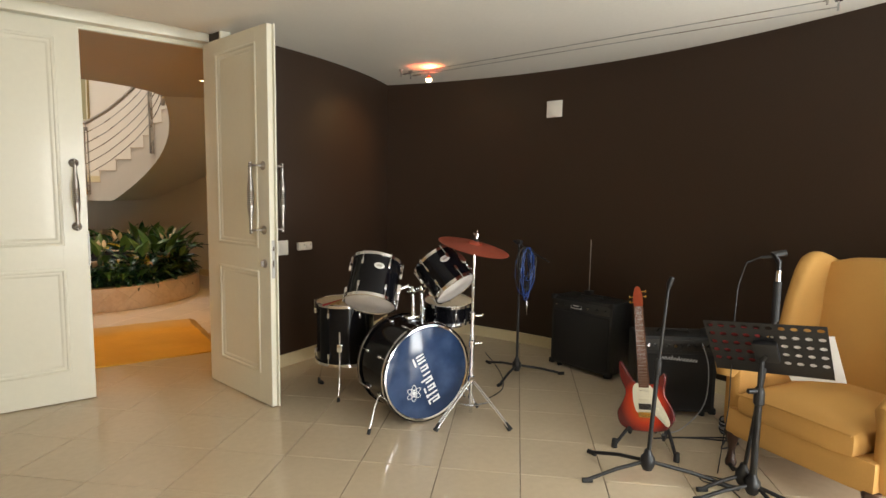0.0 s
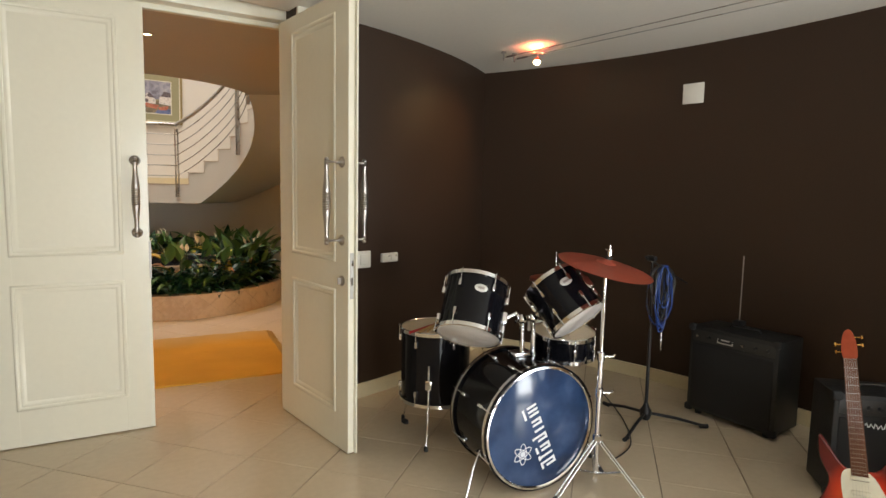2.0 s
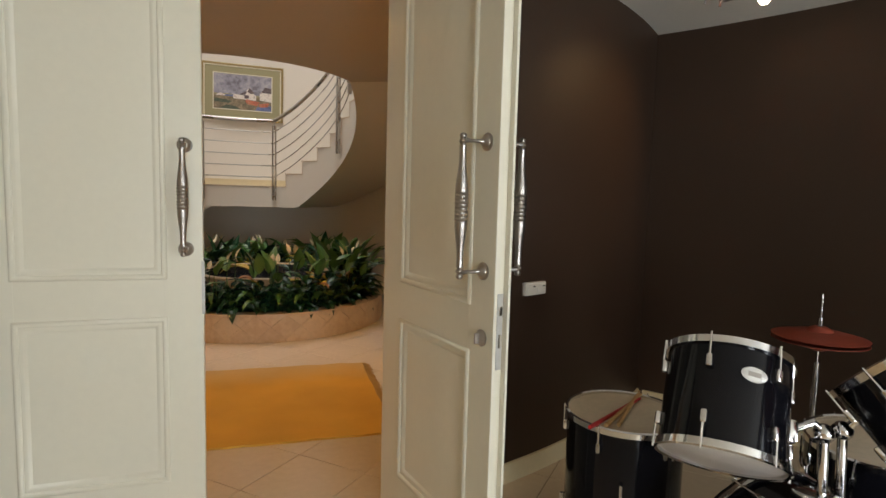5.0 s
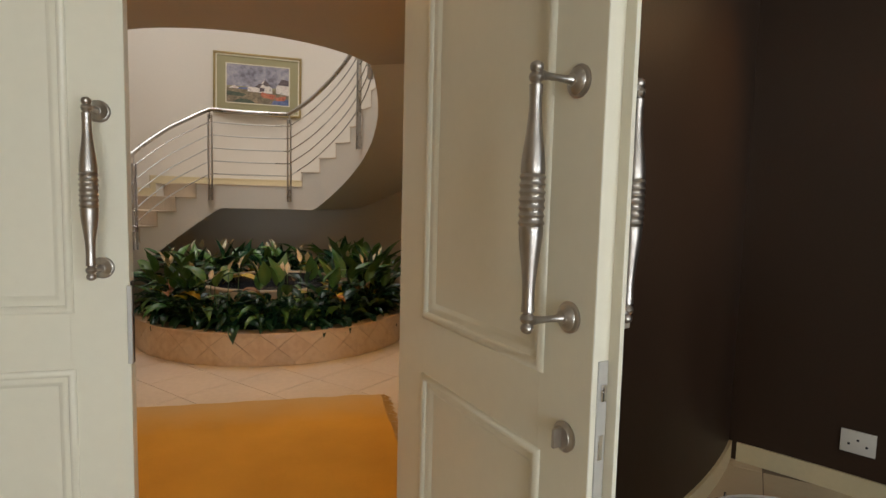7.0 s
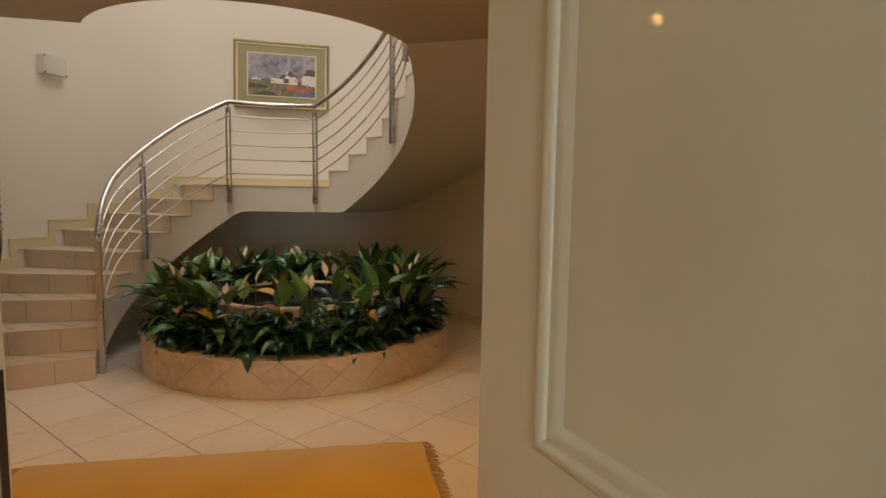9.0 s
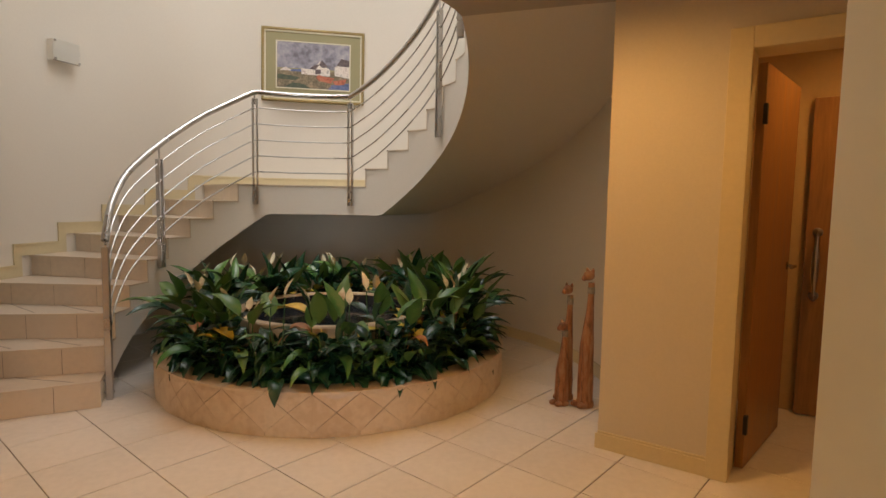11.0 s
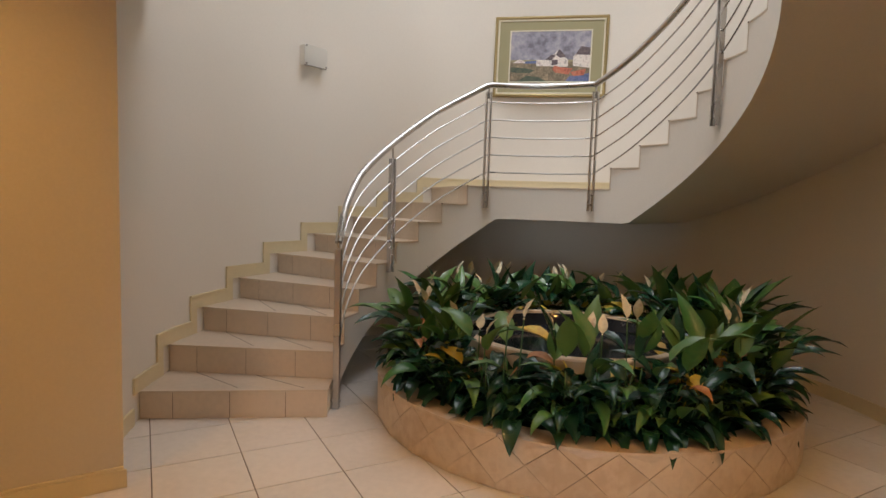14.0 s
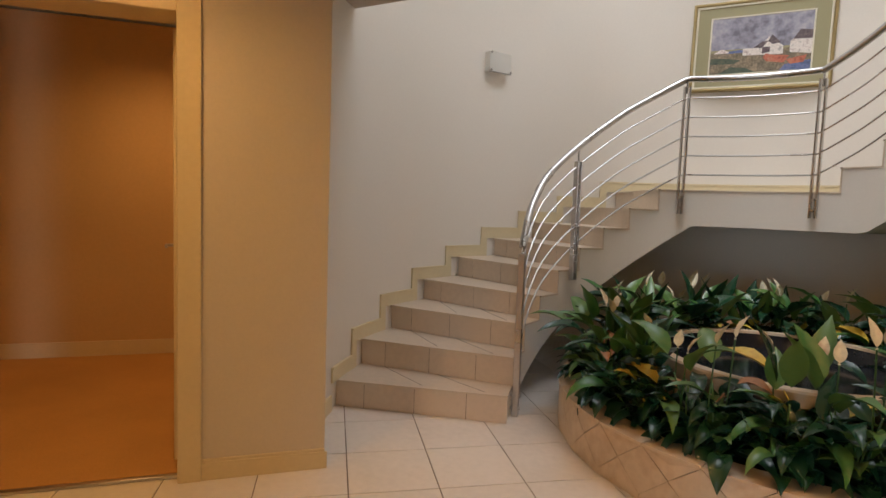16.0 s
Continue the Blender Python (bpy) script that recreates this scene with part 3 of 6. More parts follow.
railing = tagged(anchor("stair_railing", *C, 0), "brushed steel stair railing with a tubular handrail and five thin rods", "railing")
angles = [190.0 - i * 2.0 for i in range(115)]
pts = [polar(RP, a, 0) for a in angles]
zs = [rail_z(a, HR) for a in angles]
for _ in range(2):
    zs = [zs[0]] + [(zs[i - 1] + 2 * zs[i] + zs[i + 1]) / 4 if abs(angles[i] - 111) > 5 and abs(angles[i] - 69.8) > 5 else zs[i] for i in range(1, len(zs) - 1)] + [zs[-1]]
part("handrail", tube([(p[0], p[1], z) for p, z in zip(pts, zs)], 0.024, 14), M_STEEL, railing, "tubular brushed steel handrail")
for a, z0, z1 in POSTS:
    post = part("post", join(*[moved(box(-0.02, -0.006, z0, 0.02, 0.006, z1, 0.002, 1), Matrix.Rotation(radians(a), 4, "Z") @ Matrix.Translation((RP, s * 0.018, 0))) for s in (-1, 1)]), M_STEEL, railing, "twin flat steel post", smooth=False)
    part("pin", rod(polar(RP, a, z1 - 0.05), polar(RP, a, rail_z(a, HR)), 0.007), M_STEEL, post)
    for dz in (0.05, 0.13):
        part("fixing_bolt", moved(lathe([(0, -0.03), (0.009, -0.03), (0.009, 0.035), (0, 0.035)], 10), Matrix.Translation(polar(RP, a, z0 + dz)) @ Matrix.Rotation(radians(a), 4, "Z") @ pose(0, 0, 0, 0, 90, 0)), M_STEEL, post)
for i in range(5):
    drop = 0.138 + 0.1435 * i
    part("rod", tube([(p[0], p[1], z - drop) for p, z in zip(pts, zs)], 0.0065, 8), M_STEEL, railing)

# ---- planter with basin and peace lilies ----
P_C, P_R, P_H = (1.41, 8.86), 1.315, 0.262
W_C, W_R = (1.37, 8.76), 0.72        # the water basin
planter = tagged(anchor("round_planter", *P_C, 0), "round raised planter faced in beige diamond-laid tiles", "planter")
part("wall", lathe([(P_R - 0.012, 0), (P_R - 0.012, P_H - 0.004), (P_R - 0.03, P_H - 0.004), (P_R - 0.15, P_H - 0.004), (P_R - 0.15, 0.0)], 96, close=False), M_JOINT, planter)
part("soil", lathe([(0, 0.22), (0.4, 0.225), (0.9, 0.235), (P_R - 0.14, 0.215)], 48, close=False), M_SOIL, planter, "dark potting soil")
N_DIA = 30
STEP = 2 * math.pi / N_DIA


def bent(points, r0, r1):
    """A tile bent round the planter from (angle, z) corners."""
    bm = bmesh.new()
    mid = (sum(p[0] for p in points) / len(points), sum(p[1] for p in points) / len(points))
    a = [bm.verts.new((r0 * math.cos(t), r0 * math.sin(t), z)) for t, z in points]
    b = [bm.verts.new((r1 * math.cos(t), r1 * math.sin(t), z)) for t, z in points]
    c = bm.verts.new((r1 * math.cos(mid[0]), r1 * math.sin(mid[0]), mid[1]))
    n = len(points)
    for i in range(n):
        bm.faces.new((a[i], a[(i + 1) % n], b[(i + 1) % n], b[i]))
        bm.faces.new((b[i], b[(i + 1) % n], c))
    return bm


g = 0.0015 / P_R
diamond = part("face_tile", bent([(-STEP / 2 + g, 0.15), (0, 0.03), (STEP / 2 - g, 0.15), (0, P_H - 0.004)], P_R - 0.014, P_R), M_PLANTER, planter, smooth=False)
lower = part("face_tile", bent([(g, 0.03), (STEP / 2, 0.147), (STEP - g, 0.03), (STEP - g, 0.002), (g, 0.002)], P_R - 0.014, P_R), M_PLANTER, planter, smooth=False)
upper = part("face_tile", bent([(g, P_H - 0.001), (STEP / 2, 0.154), (STEP - g, P_H - 0.001)], P_R - 0.014, P_R), M_PLANTER, planter, smooth=False)
cap = part("rim_tile", wedge(0.1, math.degrees(STEP) - 0.1, P_R - 0.15, P_R + 0.004, lambda a: P_H - 0.003, lambda a: P_H + 0.009, 3), M_PLANTER, planter, smooth=False)
for i in range(1, N_DIA):
    for src in (diamond, lower, upper, cap):
        o = src.copy()
        scene.collection.objects.link(o)
        o.matrix_basis = Matrix.Rotation(STEP * i, 4, "Z")
basin = tagged(anchor("water_basin", *W_C, 0), "dark round water basin with a pale tiled rim among the plants", "basin")
part("bowl", lathe([(0.0, 0.30), (W_R - 0.22, 0.32), (W_R - 0.10, 0.40), (W_R - 0.068, 0.515), (W_R - 0.065, 0.52)], 64, close=False), M_WATER, basin, "dark glazed bowl")
part("water", lathe([(0.0, 0.435), (W_R - 0.085, 0.435)], 64, close=False), M_WATER, basin)
part("rim", lathe([(W_R - 0.07, 0.52), (W_R - 0.065, 0.535), (W_R - 0.008, 0.535), (W_R, 0.525), (W_R - 0.005, 0.20), (W_R - 0.07, 0.20)], 64, close=False), M_PLANTER, basin, "pale tile rim")

M_LEAF = mat("lily_leaf", (0.008, 0.032, 0.017), 0.27, vary=0.5, grain=30, large=5, bump=0.08, per_object=0.30, second=(0.014, 0.054, 0.022), spec=0.5)
M_LEAF2 = mat("young_lily_leaf", (0.038, 0.12, 0.026), 0.36, vary=0.3, grain=30, large=6, bump=0.08, per_object=0.3, second=(0.095, 0.18, 0.04))
M_LEAFY = mat("yellowed_lily_leaf", (0.46, 0.34, 0.035), 0.5, vary=0.3, grain=20, large=8, bump=0.08, second=(0.40, 0.22, 0.03))
M_LEAFB = mat("browned_leaf_tip", (0.30, 0.13, 0.045), 0.6, vary=0.3, grain=20, large=8, bump=0.1, second=(0.45, 0.27, 0.13))
M_SPATHE = mat("lily_spathe", (0.62, 0.56, 0.40), 0.5, vary=0.2, grain=30, large=12, bump=0.05, second=(0.55, 0.38, 0.22))
M_STALK = mat("lily_stalk", (0.05, 0.12, 0.03), 0.5, vary=0.3)


def leaf_mesh(name, stem, length, width, lift, curl, material, droop=0.0):
    """A leaf on its stalk: rises from the origin along x and arches over."""
    bm = bmesh.new()
    n = 9
    rows = []
    x = z = 0.0
    ang = radians(lift)
    pts = []
    for i in range(5):
        pts.append((x, 0, z))
        x += math.cos(ang) * stem / 4
        z += math.sin(ang) * stem / 4
        ang -= radians(curl) * 0.08
    spine = [(x, z, ang)]
    for i in range(n):
        ang -= radians(curl + droop * i) / n
        x += math.cos(ang) * length / n
        z += math.sin(ang) * length / n
        spine.append((x, z, ang))
    for i, (px, pz, a) in enumerate(spine):
        u = i / n
        w = width * 0.5 * (math.sin(math.pi * u ** 0.66) ** 1.05 if 0 < u < 1 else 0.02)
        wave = 0.10 * w * math.sin(u * 14)
        fold = 0.38 * w
        up = (-math.sin(a), math.cos(a))
        rows.append([bm.verts.new((px + up[0] * (fold + wave), w, pz + up[1] * (fold + wave))), bm.verts.new((px + up[0] * 0.2 * fold, w * 0.5, pz + up[1] * 0.2 * fold)), bm.verts.new((px, 0, pz)),
                     bm.verts.new((px + up[0] * 0.2 * fold, -w * 0.5, pz + up[1] * 0.2 * fold)), bm.verts.new((px + up[0] * (fold - wave), -w, pz + up[1] * (fold - wave)))])
    for a, b in zip(rows, rows[1:]):
        for j in range(4):
            bm.faces.new((a[j], a[j + 1], b[j + 1], b[j]))
    st = tube(pts, [0.006, 0.005, 0.0045, 0.004, 0.004], 5)
    me0 = bpy.data.meshes.new("tmp")
    st.to_mesh(me0)
    st.free()
    bm.from_mesh(me0)
    bpy.data.meshes.remove(me0)
    for f in bm.faces:
        f.smooth = True
    me = bpy.data.meshes.new(name)
    bm.to_mesh(me)
    bm.free()
    me.materials.append(material)
    return me


rl = random.Random(5)
LEAVES = [leaf_mesh("leaf", rl.uniform(0.12, 0.22), rl.uniform(0.18, 0.26), rl.uniform(0.075, 0.108), rl.uniform(50, 86), rl.uniform(45, 100), M_LEAF if k < 11 else M_LEAF2, rl.uniform(0, 9)) for k in range(16)]
TALL = [leaf_mesh("leaf", rl.uniform(0.26, 0.36), rl.uniform(0.24, 0.33), rl.uniform(0.09, 0.125), rl.uniform(70, 88), rl.uniform(20, 70), M_LEAF if k < 4 else M_LEAF2) for k in range(9)]
LOW = [leaf_mesh("leaf", rl.uniform(0.06, 0.13), rl.uniform(0.18, 0.25), rl.uniform(0.07, 0.095), rl.uniform(40, 64), rl.uniform(55, 95), M_LEAF) for k in range(6)]
OLD = [leaf_mesh("leaf", 0.26, 0.26, 0.10, 74, 70, M_LEAFY), leaf_mesh("leaf", 0.24, 0.13, 0.08, 80, 60, M_LEAFY), leaf_mesh("leaf", 0.28, 0.16, 0.07, 82, 100, M_LEAFB)]


def flower_mesh(h):
    bm = tube([(0, 0, 0), (0.01, 0, h * 0.5), (0.025, 0, h)], 0.0035, 6)
    me = bpy.data.meshes.new("flower_stalk")
    bm.to_mesh(me)
    bm.free()
    me.materials.append(M_STALK)
    sp = leaf_mesh("spathe", 0.005, 0.10, 0.05, 80, 25, M_SPATHE)
    return me, sp


STALK, SPATHE = flower_mesh(0.42)


def lily(r, a, tall, seed, size=1.0):
    rr = random.Random(seed)
    x, y = P_C[0] + r * math.cos(a), P_C[1] + r * math.sin(a)
    plant = tagged(anchor("peace_lily", x, y, 0.222, math.degrees(a)), "glossy dark green peace lily growing in the planter", "plant", "peace lilies in the planter")
    n = rr.randint(24, 30)
    for i in range(n):
        outer = rr.random()
        spin = rr.uniform(0, 2 * math.pi)
        low = outer < 0.30
        me = rr.choice(LOW) if low else rr.choice(TALL) if rr.random() < tall else rr.choice(LEAVES)
        if rr.random() < 0.028:
            me = rr.choice(OLD)
        ob = new("leaf", me)
        ob.parent = plant
        s = size * rr.uniform(0.72, 1.05)
        ob.matrix_basis = Matrix.Translation((rr.uniform(-0.06, 0.06), rr.uniform(-0.06, 0.06), -0.01)) @ Matrix.Rotation(spin, 4, "Z") @ Matrix.Rotation(rr.uniform(-0.25, 0.25), 4, "X") @ Matrix.Diagonal((s, s, s, 1))
    if rr.random() < 0.42:
        m = Matrix.Translation((rr.uniform(-0.05, 0.05), rr.uniform(-0.05, 0.05), 0)) @ Matrix.Rotation(rr.uniform(0, 6), 4, "Z") @ Matrix.Diagonal((1, 1, rr.uniform(1.0, 1.3) * size, 1))
        fl = new("flower_stalk", STALK)
        fl.parent = plant
        fl.matrix_basis = m
        sp = new("spathe", SPATHE)
        sp.parent = fl
        sp["label"] = "cream flower spathe"
        sp.matrix_basis = Matrix.Translation((0.025, 0, 0.42))
    return plant


def bed(count, near, far, seed, phase):
    """Lilies round the bed; those at the back and sides stand taller than those in front."""
    for i in range(count):
        a = 2 * math.pi * (i + phase) / count + rl.uniform(-0.06, 0.06)
        r = rl.uniform(near, far)
        x, y = P_C[0] + r * math.cos(a), P_C[1] + r * math.sin(a)
        if math.hypot(x - W_C[0], y - W_C[1]) < W_R + 0.05:
            continue
        front = max(0.0, -math.sin(a))
        tall = 0.05 + (0.04 if front and r < 1.0 else 0.0) + 0.26 * max(0.0, math.cos(a)) ** 2 + 0.16 * max(0.0, -math.cos(a)) ** 2 + 0.12 * max(0.0, math.sin(a))
        lily(r, a, tall, seed + i, 1.06 - 0.07 * front + rl.uniform(-0.05, 0.08))


bed(40, 1.02, 1.08, 100, 0.0)
bed(38, 0.93, 1.02, 300, 0.5)
bed(28, 0.80, 0.90, 500, 0.2)
# one long yellowed leaf lies over the basin's edge
fade = tagged(anchor("peace_lily", 1.42, 7.98, 0.222, 158), "yellowing peace lily leaf arching over the basin", "plant", "peace lilies in the planter")
yl = new("leaf", leaf_mesh("leaf", 0.34, 0.38, 0.12, 78, 85, M_LEAFY))
yl.parent = fade

# ---- framed picture on the round wall ----
M_GILT = mat("dull_gilt_frame", (0.38, 0.29, 0.13), 0.4, metal=0.6, vary=0.2, grain=60, bump=0.2)
M_MAT = mat("olive_picture_mount", (0.36, 0.33, 0.19), 0.85, vary=0.06, grain=120)
M_WHITELINE = mat("ivory_slip", (0.75, 0.70, 0.55), 0.6, vary=0.05)


def paint(name, c, c2=None, scale=9):
    return mat(name, c, 0.6, vary=0.35, grain=scale * 4, large=scale, bump=0.15, second=c2)


M_SKY = paint("oil_paint_sky", (0.26, 0.25, 0.30), (0.55, 0.51, 0.50), 5)
M_GRASS = paint("oil_paint_field", (0.16, 0.13, 0.085), (0.42, 0.31, 0.20), 14)
M_DARKG = paint("oil_paint_bank", (0.06, 0.08, 0.055), (0.14, 0.13, 0.08), 16)
M_WHITEP = paint("oil_paint_cottage", (0.62, 0.57, 0.52), (0.45, 0.36, 0.33), 18)
M_ROOF = paint("oil_paint_thatch", (0.10, 0.075, 0.08), (0.2, 0.16, 0.15), 18)
M_BOAT = paint("oil_paint_boat", (0.40, 0.12, 0.07), (0.50, 0.26, 0.16), 18)
M_SEA = paint("oil_paint_sea", (0.10, 0.13, 0.25), (0.2, 0.2, 0.33), 18)
pic = tagged(anchor("framed_painting"), "gilt-framed seaside cottage painting with an olive mount", "painting")
PA = 89.2
pic.matrix_basis = Matrix.Translation((C[0] + 2.275 * math.cos(radians(PA)), C[1] + 2.275 * math.sin(radians(PA)), 2.83)) @ Matrix.Rotation(radians(PA - 90), 4, "Z") @ Matrix.Rotation(radians(0.6), 4, "Y")
PW, PH = 0.555, 0.395
part("frame", join(ring_frame(-PW, -PH, PW, PH, [(0, 0.03), (0, -0.012), (0.008, -0.02), (0.018, -0.018), (0.028, -0.010), (0.03, 0.0)])), M_GILT, pic, "dull gilt moulding", autosmooth=60)
part("slip", ring_frame(-PW, -PH, PW, PH, [(0.029, -0.006), (0.032, -0.011), (0.044, -0.009), (0.046, 0.002)]), M_WHITELINE, pic)
part("mount", box(-PW + 0.04, 0.0, -PH + 0.04, PW - 0.04, 0.02, PH - 0.04), M_MAT, pic, smooth=False)
part("inner_slip", ring_frame(-0.405, -0.255, 0.405, 0.262, [(0, 0.0005), (0.002, -0.006), (0.012, -0.006), (0.014, -0.001)]), M_WHITELINE, pic)


def patch(name, points, depth, material):
    bm = bmesh.new()
    bm.faces.new([bm.verts.new((x, depth, z)) for x, z in points])
    return part(name, bm, material, pic, smooth=False)


patch("painted_sky", [(-0.393, -0.03), (0.393, -0.03), (0.393, 0.25), (-0.393, 0.25)], -0.0015, M_SKY)
patch("painted_field", [(-0.393, -0.243), (0.393, -0.243), (0.393, -0.02), (0.2, -0.05), (-0.1, -0.06), (-0.393, -0.05)], -0.0020, M_GRASS)
patch("painted_sea", [(-0.26, -0.065), (-0.10, -0.065), (-0.10, -0.035), (-0.25, -0.045)], -0.0022, M_SEA)
patch("painted_hill", [(-0.36, -0.055), (-0.30, -0.02), (-0.24, -0.05), (-0.24, -0.06), (-0.36, -0.06)], -0.0024, M_WHITEP)
patch("painted_bank", [(-0.393, -0.10), (-0.25, -0.11), (-0.14, -0.13), (-0.2, -0.16), (-0.393, -0.15)], -0.0026, M_DARKG)
patch("painted_bank", [(-0.32, -0.243), (-0.22, -0.185), (-0.1, -0.20), (-0.02, -0.243)], -0.0026, M_DARKG)
patch("painted_bank", [(0.2, -0.19), (0.393, -0.16), (0.393, -0.243), (0.16, -0.243)], -0.0026, M_SEA)
patch("painted_cottage", [(-0.13, -0.09), (-0.13, -0.03), (-0.06, -0.03), (0.0, -0.02), (0.07, 0.06), (0.18, -0.03), (0.18, -0.10)], -0.0028, M_WHITEP)
patch("painted_roof", [(-0.05, -0.03), (0.02, 0.02), (0.06, 0.02), (0.02, -0.035)], -0.0032, M_ROOF)
patch("painted_roof", [(0.06, 0.02), (0.09, 0.075), (0.16, 0.0), (0.10, -0.01)], -0.0032, M_ROOF)
patch("painted_shed", [(0.02, -0.03), (0.08, -0.03), (0.08, -0.075), (0.02, -0.085)], -0.0034, M_ROOF)
patch("painted_cottage", [(0.23, -0.09), (0.23, 0.0), (0.31, 0.095), (0.393, 0.07), (0.393, -0.11)], -0.0030, M_WHITEP)
patch("painted_roof", [(0.25, 0.02), (0.30, 0.10), (0.393, 0.085), (0.393, 0.015)], -0.0034, M_ROOF)
patch("painted_boat", [(0.03, -0.12), (0.06, -0.155), (0.19, -0.175), (0.23, -0.115), (0.12, -0.105), (0.05, -0.085)], -0.0036, M_BOAT)
patch("painted_boat", [(0.21, -0.15), (0.24, -0.19), (0.34, -0.18), (0.36, -0.12), (0.28, -0.135)], -0.0038, M_BOAT)

# ---- glass wall light ----
M_GLASS = bpy.data.materials.new("frosted_glass")
M_GLASS.use_nodes = True
gb = M_GLASS.node_tree.nodes["Principled BSDF"]
gb.inputs["Base Color"].default_value = (0.86, 0.84, 0.78, 1)
gb.inputs["Roughness"].default_value = 0.35
gb.inputs["Transmission Weight"].default_value = 0.45
wl = tagged(anchor("wall_light"), "unlit square frosted glass wall light on steel clips", "wall light")
WA = 149.6
wl.matrix_basis = Matrix.Translation((C[0] + (R_OUT - 0.001) * math.cos(radians(WA)), C[1] + (R_OUT - 0.001) * math.sin(radians(WA)), 2.575)) @ Matrix.Rotation(radians(WA - 90), 4, "Z")
gl = part("glass_shade", box(-0.115, -0.075, -0.085, 0.115, -0.067, 0.085, 0.002, 1), M_GLASS, wl, "frosted glass pane")
part("backplate", box(-0.06, -0.02, -0.05, 0.06, 0.0, 0.05, 0.004), M_PLATE, wl)
for x, z in ((-0.105, 0.075), (-0.105, -0.075), (0.105, -0.075)):
    part("clip", moved(lathe([(0, 0), (0.006, 0), (0.006, 0.08), (0.009, 0.08), (0.009, 0.088), (0, 0.088)], 10), axis_to((x, 0.0, z), (x, -1, z))), M_PEWTER, wl)
part("side_plate", box(-0.118, -0.067, -0.085, -0.112, 0.0, 0.085, 0.001, 1), M_PLATE, wl)
part("bottom_bar", box(-0.115, -0.078, -0.092, 0.115, -0.064, -0.084, 0.001, 1), M_PEWTER, wl)

# ---- carved cats ----
M_CARVED = mat("carved_stained_wood", (0.22, 0.098, 0.046), 0.5, vary=0.6, grain=22, large=9, stretch=(3, 3, 0.6), bump=0.8, second=(0.42, 0.29, 0.19), bump_scale=40)


M_COLLAR = mat("grey_painted_collar", (0.16, 0.15, 0.13), 0.5, vary=0.4, grain=60, second=(0.42, 0.40, 0.34))


def cat(x, y, h, girth, face, label):
    """A tall seated cat, carved in one piece."""
    prof = [(0.0, 0.0), (0.066, 0.0), (0.072, 0.012), (0.070, 0.035), (0.060, 0.05), (0.061, 0.08), (0.063, 0.16), (0.061, 0.26), (0.058, 0.34), (0.057, 0.41), (0.049, 0.49), (0.040, 0.57), (0.031, 0.66), (0.026, 0.74), (0.025, 0.80), (0.027, 0.85)]
    bm = lathe([(r * girth, z * h) for r, z in prof], 28)
    for v in bm.verts:
        k = min(1.0, max(0.0, (v.co.z / h - 0.36) / 0.4))
        front = v.co.x > 0
        if front and v.co.z < 0.36 * h:
            v.co.x *= 1.12 - 0.30 * math.exp(-(v.co.y / (0.014 * girth)) ** 2)
        elif front:
            v.co.x *= 1.12
        if abs(v.co.y) > 0.03 * girth and v.co.z < 0.22 * h and not front:
            v.co.y *= 1.1
        v.co.x -= 0.026 * girth * k * k * (3 - 2 * k)
    head = bmesh.new()
    bmesh.ops.create_uvsphere(head, u_segments=14, v_segments=10, radius=0.044 * girth)
    head.transform(Matrix.Translation((0.006, 0, 0.90 * h)) @ Matrix.Diagonal((1.2, 0.92, 0.98, 1)))
    nose = bmesh.new()
    bmesh.ops.create_uvsphere(nose, u_segments=10, v_segments=8, radius=0.024 * girth)
    nose.transform(Matrix.Translation((0.006 + 0.05 * girth, 0, 0.885 * h)))
    pieces = [head, nose]
    for s in (-1, 1):
        ear = lathe([(0.018 * girth, 0), (0.013 * girth, 0.018 * girth), (0.0, 0.036 * girth)], 8)
        pieces.append(moved(ear, Matrix.Translation((-0.004, s * 0.028 * girth, 0.90 * h + 0.031 * girth)) @ pose(0, 0, 0, -14 * s, 0, 0)))
        paw = bmesh.new()
        bmesh.ops.create_uvsphere(paw, u_segments=10, v_segments=8, radius=0.034 * girth)
        pieces.append(moved(paw, Matrix.Translation((0.075 * girth, s * 0.036 * girth, 0.026 * girth)) @ Matrix.Diagonal((1.3, 0.9, 0.75, 1))))
    pieces.append(moved(lathe([(0.025 * girth, 0), (0.032 * girth, 0.004), (0.029 * girth, 0.016), (0.032 * girth, 0.022), (0.029 * girth, 0.034), (0.032 * girth, 0.042), (0.025 * girth, 0.048)], 18, close=False), Matrix.Translation((-0.026 * girth, 0, 0.775 * h))))
    bm = join(bm, *pieces)
    ob = part("cat_statue", bm, M_CARVED, None)
    ob.data.materials.append(M_COLLAR)
    for f in ob.data.polygons:
        if 0.775 * h < f.center.z < 0.775 * h + 0.048 and math.hypot(f.center.x + 0.026 * girth, f.center.y) > 0.0268 * girth:
            f.material_index = 1
    ob.matrix_basis = pose(x, y, 0, 0, 0, face)
    return tagged(ob, label, "statue", "carved cats by the pier")


cat(3.062, 7.83, 0.99, 0.80, 200, "tall carved brown wooden cat standing on the tiles")
cat(2.985, 7.985, 0.86, 0.74, 205, "middle-sized carved brown wooden cat standing on the tiles")
cat(2.915, 7.885, 0.60, 0.70, 205, "small carved brown wooden cat before a larger one")

